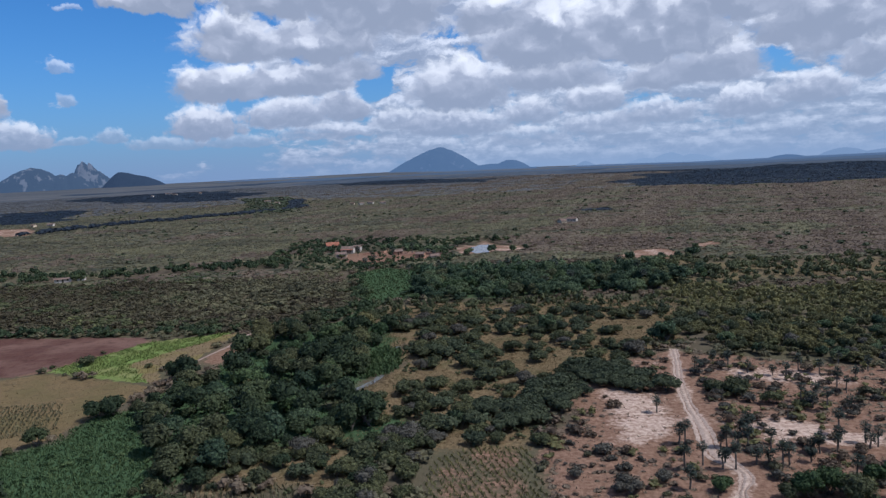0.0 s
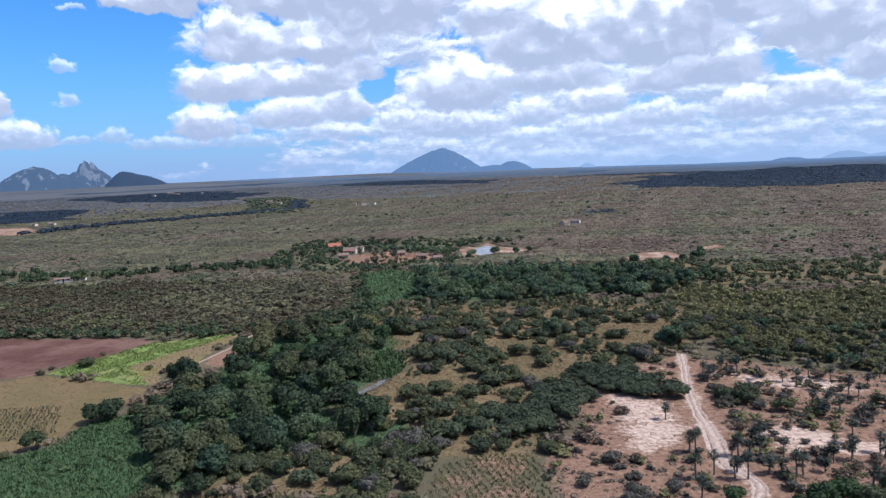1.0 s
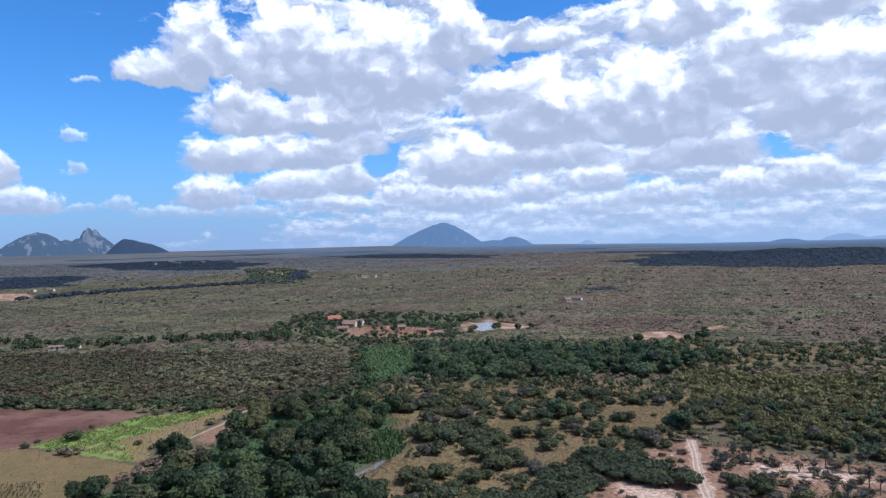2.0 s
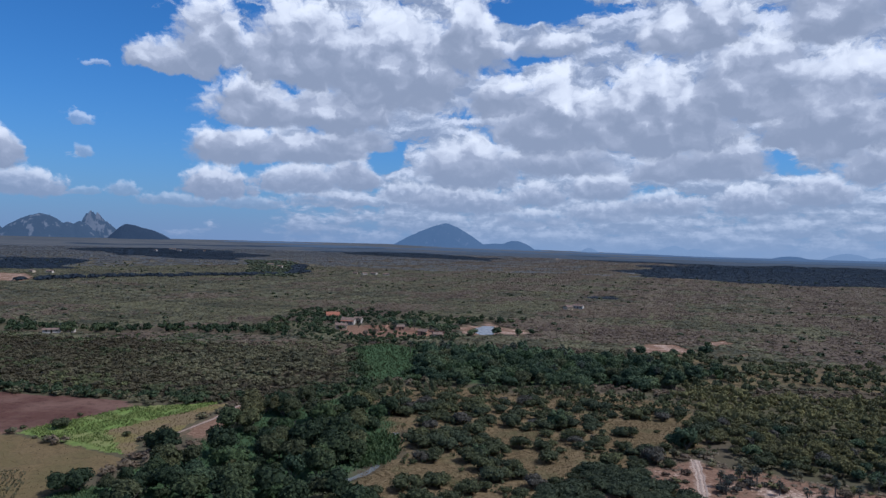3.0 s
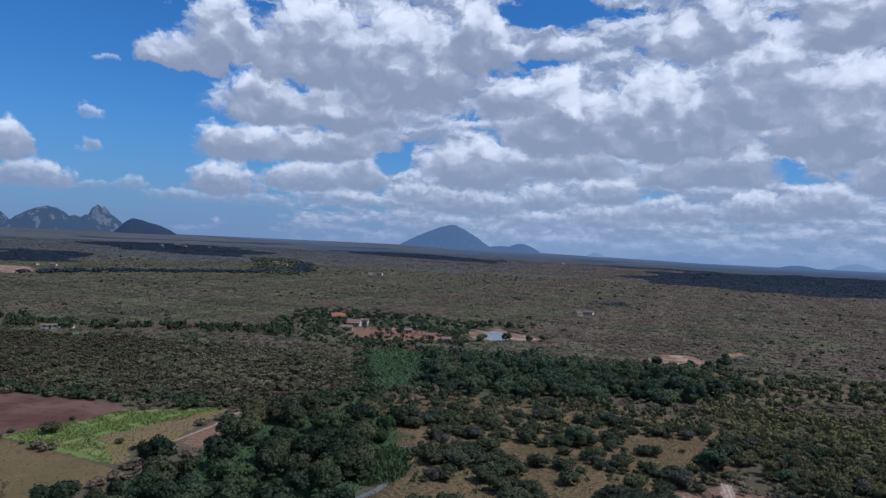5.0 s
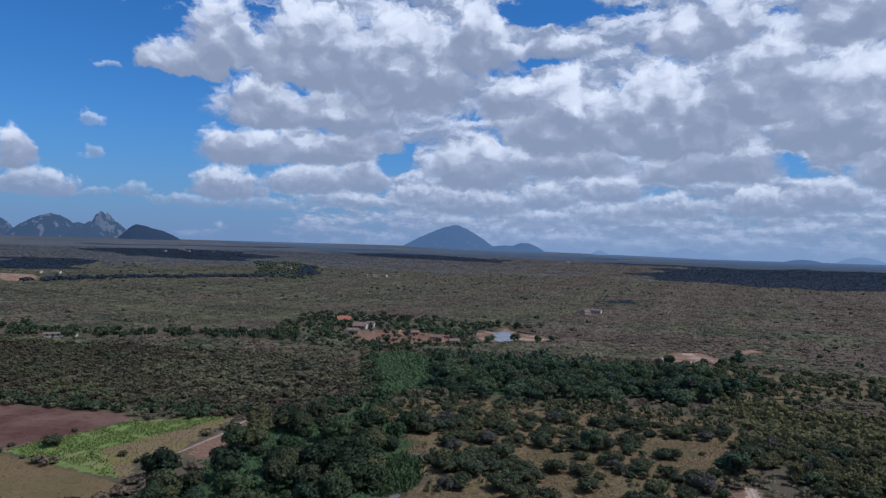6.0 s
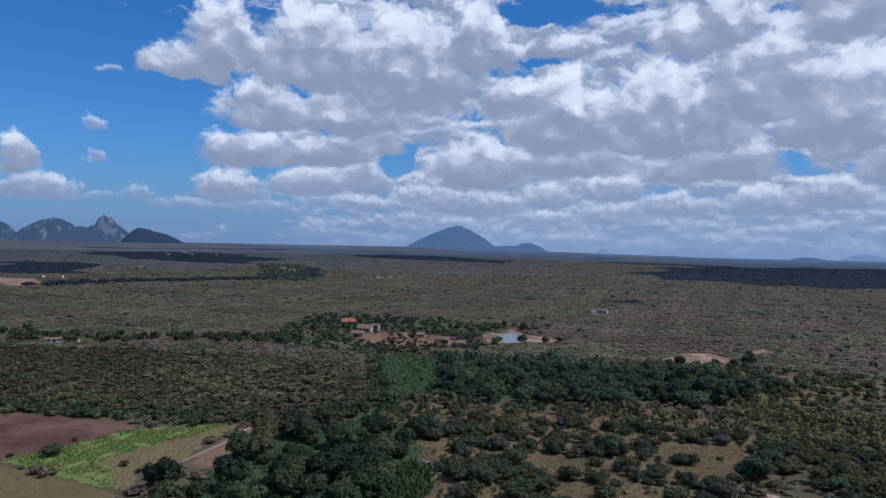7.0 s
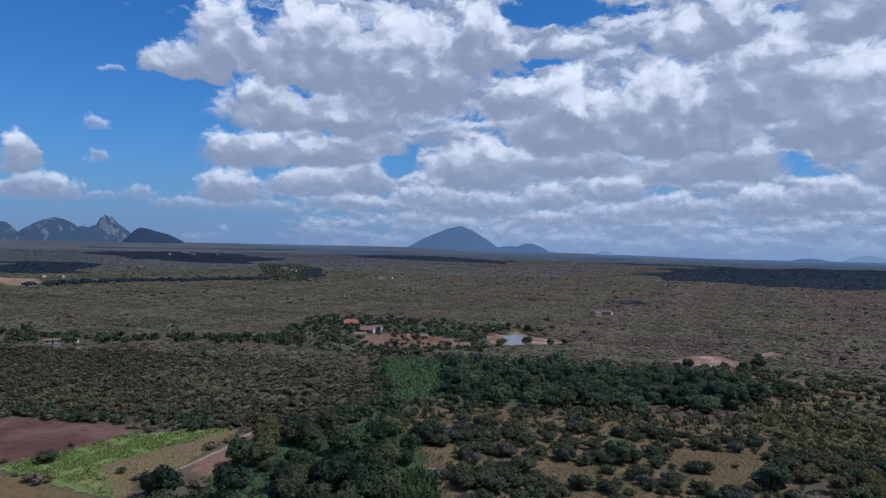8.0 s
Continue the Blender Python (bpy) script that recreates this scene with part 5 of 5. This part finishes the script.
def fill(poly, spacing, seed, share=1.0):
    rng = np.random.default_rng(seed)
    xs, ys = [p[0] for p in poly], [p[1] for p in poly]
    x, y = jitter(rng, spacing, min(xs), max(xs), min(ys), max(ys))
    big = 2.5 if max(ys) > 300 else 2.0
    ok = inside(poly, x + big * wobble(x, y, 31, 0.2) + wobble(x, y, 7), y + 1.5 * big * wobble(x, y, 35, 1.2) + wobble(x, y, 8, 2.0)) & (rng.uniform(size=len(x)) < share)
    return x[ok], y[ok]


def rows_in(poly, gap, step, turn, seed, miss=0.12):
    """Planted rows: points in straight lines across a field."""
    rng = np.random.default_rng(seed)
    u, v = np.meshgrid(np.arange(-120, 120, gap), np.arange(-120, 120, step))
    u, v = u + rng.normal(0, 0.07, u.shape), v + rng.normal(0, 0.10, v.shape)
    cx, cy = np.mean([p[0] for p in poly]), np.mean([p[1] for p in poly])
    c, s = math.cos(turn), math.sin(turn)
    x, y = (cx + u * c - v * s).ravel(), (cy + u * s + v * c).ravel()
    ok = inside(poly, x, y) & (rng.uniform(size=len(x)) > miss)
    return x[ok], y[ok]


x, y = fill(LIME_FIELD, 0.75, 61)
keep = wobble(x, y, 15, 0.7) + 0.6 * wobble(x, y, 6, 2.0) > -0.45
x, y = x[keep], y[keep]
tufts("green_crop", "leafy bright green crop plants", x, y, 0.55, "lime", 61, 4, 0.5, 0.5)
x, y = fill(DRY_CROP, 1.1, 62)
tufts("dried_crop", "dried yellow-brown crop stalks", x, y, 0.36, "straw", 62, 3)
x, y = rows_in(CORN_WEST, 1.0, 0.5, 0.35, 63, 0.3)
tufts("west_corn", "rows of dried corn stalks with some green", x, y, 0.55, "scrub", 63, 3, 0.3, 0.4)
x, y = rows_in(CORN_SOUTH, 1.35, 0.62, 0.30, 64)
tufts("south_corn", "rows of withered corn on brown earth", x, y, 0.55, "olive", 64, 4, 0.25, 0.4)
x, y = fill(CORN_SOUTH, 1.5, 164, 0.6)
tufts("weeds", "low green weeds between the corn rows", x, y, 0.4, "savanna", 164, 4, 0.8, 0.6)
x, y = rows_in(CORN_STRIP, 1.2, 0.62, 0.30, 165)
tufts("strip_corn", "short rows of dried corn stalks beside bushes", x, y, 0.65, "scrub", 165, 3, 0.28, 0.4)
for seed, poly in enumerate((REEDS, MEADOW, GREEN_STRIP, WET_HOLLOW)):
    x, y = fill(poly, 0.95 if seed == 0 else 1.7, 65 + seed)
    tufts("reeds", "dense green reeds and wet grass by the stream", x, y, 0.6 if seed == 0 else 0.7, "reed" if seed in (0, 3) else "meadow", 65 + seed, 4, 0.5, 0.5)
x, y = fill(MEADOW, 4.6, 169, 0.3)
mass("meadow_bushes", "low green bushes in the wet meadow", x, y, np.random.default_rng(170).uniform(0.3, 0.75, len(x)), "meadow", 171, 0, 0.7)
x, y = fill(REEDS, 3.6, 172, 0.35)
mass("reed_bushes", "low green bushes among the reeds", x, y, np.random.default_rng(173).uniform(0.25, 0.6, len(x)), "reed", 174, 0, 0.8)
x, y = fill(RIPARIAN, 1.5, 175, 0.7)
tufts("reeds", "green wet undergrowth between the trees by the stream", x, y, 0.55, "reed", 175, 4, 0.6, 0.5)
x, y = fill([(-18, 182), (-13, 186), (-9, 196), (-11, 212), (-17, 214), (-20, 200), (-22, 188)], 0.9, 69)
tufts("reeds", "pale green reeds on the stream bank", x, y, 1.3, "reed", 69, 5, 0.4, 0.5)
for seed, poly in enumerate(CLEARINGS):
    x, y = fill(poly, 0.7, 70 + seed, 0.75)
    tufts("dry_grass", "tawny dry grass in a clearing", x, y, 0.26, "straw", 70 + seed, 4, 0.9, 0.8)
x, y = fill(SAVANNA, 1.1, 80, 0.6)
tufts("dry_grass", "thin dry grass between the shrubs", x, y, 0.30, "straw", 80, 4, 0.9, 0.8)
x, y = fill(SAND_ZONE, 2.3, 81, 0.45)
keep = edge_distance(TRACK, x, y) > 3.2
tufts("sand_grass", "sparse grey-brown grass on the sandy ground", x[keep], y[keep], 0.35, "brown", 81, 5, 0.8, 0.7)
x, y = fill(DRY_FIELD, 1.3, 82, 0.5)
tufts("stubble", "short yellow stubble", x, y, 0.28, "straw", 82, 3, 0.8, 0.4)


# ---- the village ----
def plaster(name, colour):
    m, t, b = material(name, 0.9, 0.2)
    pos = t.nodes.new("ShaderNodeTexCoord").outputs["Object"]
    n = fbm(t, pos, 0.9, 6.0, 0.65)
    t.links.new(ramp(t, n, (0.3, tuple(v * 0.72 for v in colour)), (0.65, colour)), b.inputs["Base Color"])
    bump(t, b, n, 0.3, 0.03)
    return m


WHITE, CREAM, CLAY = plaster("white_plaster", (0.58, 0.50, 0.42)), plaster("cream_plaster", (0.60, 0.47, 0.34)), plaster("clay_wall", (0.42, 0.24, 0.16))
TILE = soil("roof_tiles", (0.26, 0.095, 0.056), (0.40, 0.165, 0.105), (0.32, 0.13, 0.08), 2.0)
OLD_TILE = soil("old_roof_tiles", (0.16, 0.10, 0.075), (0.26, 0.175, 0.135), (0.20, 0.15, 0.12), 2.0)
DARK = soil("dark_wood", (0.035, 0.028, 0.022), (0.07, 0.055, 0.042), (0.05, 0.04, 0.03), 3.0)


def box(x0, x1, y0, y1, z0, z1):
    bm = bmesh.new()
    bmesh.ops.create_cube(bm, size=1)
    for v in bm.verts:
        v.co = Vector(((x0, x1)[v.co.x > 0], (y0, y1)[v.co.y > 0], (z0, z1)[v.co.z > 0]))
    return bm


def house(x, y, w, d, h, rise, turn, wall, label, windows=2, porch=False, tiles=None):
    """A small single-storey house: walls, tiled gable roof with overhang, door and windows."""
    root = new("house")
    root.location, root.rotation_euler = (x, y, float(height(x, y))), (0, 0, turn)
    bm = bmesh.new()
    outline = ((-d / 2, -0.3), (d / 2, -0.3), (d / 2, h), (0, h + rise - 0.06), (-d / 2, h))
    gables = [[bm.verts.new((sx * w / 2, py, pz)) for py, pz in outline] for sx in (-1, 1)]
    for q in range(5):
        bm.faces.new((gables[0][q], gables[0][(q + 1) % 5], gables[1][(q + 1) % 5], gables[1][q]))
    bm.faces.new(gables[0][::-1])
    bm.faces.new(gables[1])
    bmesh.ops.recalc_face_normals(bm, faces=bm.faces)
    part("wall", bm, wall, root)
    bm = bmesh.new()
    o, k = 0.45, rise / (d / 2)
    for side in (-1, 1):
        lo = [bm.verts.new((sx * (w / 2 + o), side * (d / 2 + o), h - o * k + 0.04)) for sx in (-1, 1)]
        hi = [bm.verts.new((sx * (w / 2 + o), 0, h + rise + 0.04)) for sx in (-1, 1)]
        lo2 = [bm.verts.new(v.co + Vector((0, 0, 0.14))) for v in lo]
        hi2 = [bm.verts.new(v.co + Vector((0, 0, 0.14))) for v in hi]
        for f in ((lo[0], lo[1], hi[1], hi[0]), (lo2[1], lo2[0], hi2[0], hi2[1]), (lo[0], lo2[0], lo2[1], lo[1]), (lo[0], hi[0], hi2[0], lo2[0]), (lo[1], lo2[1], hi2[1], hi[1])):
            bm.faces.new(f)
    bmesh.ops.recalc_face_normals(bm, faces=bm.faces)
    part("roof", bm, tiles or TILE, root, "red clay tile roof" if not tiles else "faded grey-brown roof")
    part("door", box(-0.45, 0.45, -d / 2 - 0.06, -d / 2 + 0.02, 0, 2.05), DARK, root, "dark wooden door")
    for q in range(windows):
        cx = (-1 if q % 2 else 1) * w * 0.29
        part("window", box(cx - 0.5, cx + 0.5, -d / 2 - 0.05, -d / 2 + 0.02, 1.0, 2.0), DARK, root, "dark shuttered window")
    if porch:
        for sx in (-0.46, 0, 0.46):
            part("porch_post", box(sx * w - 0.1, sx * w + 0.1, -d / 2 - 2.0, -d / 2 - 1.8, 0, h - 0.35), wall, root)
        bm = box(-w / 2 - 0.3, w / 2 + 0.3, -d / 2 - 2.3, -d / 2 - 0.02, h - 0.25, h - 0.1)
        for v in bm.verts:
            if v.co.y < -d / 2 - 1:
                v.co.z -= 0.35
        part("porch_roof", bm, TILE, root, "sloping tiled porch roof")
    return tagged(root, label, "house", "village houses")


house(-81, 526, 9.0, 6.5, 2.9, 1.5, 0.25, CREAM, "low house with a bright red tile roof among trees", porch=True)
house(-64, 488, 8.5, 6.0, 3.2, 1.4, -0.15, WHITE, "white plastered house with a low tile roof", porch=True, tiles=OLD_TILE)
house(-58, 492, 5.0, 5.0, 3.4, 1.2, -0.1, WHITE, "small white outbuilding beside the house", 1, tiles=OLD_TILE)
house(-65, 461, 7.0, 4.6, 2.7, 1.1, 0.1, CREAM, "small house with faded tile roof on red earth", tiles=OLD_TILE)
house(-28, 462, 6.0, 4.2, 2.5, 1.0, 0.3, CLAY, "mud-walled hut with a tile roof", 1, tiles=OLD_TILE)
house(-12, 440, 5.5, 4.0, 2.4, 0.9, -0.4, CLAY, "mud-walled shed with a tile roof", 1, tiles=OLD_TILE)
house(-3, 428, 5.0, 4.0, 2.5, 0.9, 0.2, CREAM, "cream hut at the edge of the grove", 1, tiles=OLD_TILE)
house(-222, 410, 9.0, 4.0, 2.0, 0.6, 0.4, WHITE, "white farm shed alone on the plain", tiles=OLD_TILE)
house(-213, 414, 4.0, 3.0, 1.9, 0.5, 0.1, WHITE, "small white farm shed", 1, tiles=OLD_TILE)
for k, (x, y) in enumerate([(-582, 1005), (-560, 1010), (-903, 2330), (-880, 2300), (-876, 2143), (-820, 2180), (-760, 2230), (-134, 1175), (-120, 1190), (-150, 1185), (-98, 1172), (384, 2500), (392, 2520), (-300, 1290), (-330, 1340), (110, 640), (122, 655)]):
    house(x, y, 7 + k % 3 * 2, 5, 2.9, 1.2, 0.4 * (k % 4) - 0.5, WHITE if k % 3 else CREAM, "far small white house on the plain", 2, tiles=OLD_TILE)


def low_wall(points, label):
    """A run of mud wall with a slightly uneven top."""
    root = None
    for (x0, y0), (x1, y1) in zip(points, points[1:]):
        n = max(2, int(math.hypot(x1 - x0, y1 - y0) / 2.5))
        bm = bmesh.new()
        nx, ny = -(y1 - y0) / math.hypot(x1 - x0, y1 - y0) * 0.15, (x1 - x0) / math.hypot(x1 - x0, y1 - y0) * 0.15
        rings = []
        for q in range(n + 1):
            px, py = x0 + (x1 - x0) * q / n, y0 + (y1 - y0) * q / n
            z = float(height(px, py))
            top = z + 1.5 + 0.12 * math.sin(q * 2.3 + x0)
            rings.append([bm.verts.new(c) for c in ((px - nx, py - ny, z - 0.3), (px + nx, py + ny, z - 0.3), (px + nx, py + ny, top), (px - nx, py - ny, top))])
        for a, b in zip(rings, rings[1:]):
            for q in range(4):
                bm.faces.new((a[q], a[(q + 1) % 4], b[(q + 1) % 4], b[q]))
        bm.faces.new(rings[0])
        bm.faces.new(rings[-1][::-1])
        bmesh.ops.recalc_face_normals(bm, faces=bm.faces)
        tagged(part("yard_wall", bm, CLAY), label, "wall", "village yard walls")


low_wall([(-52, 470), (-38, 474), (-36, 486)], "low crumbling mud wall round a bare yard")
low_wall([(-24, 452), (-10, 456), (2, 448)], "low mud wall along the village lane")
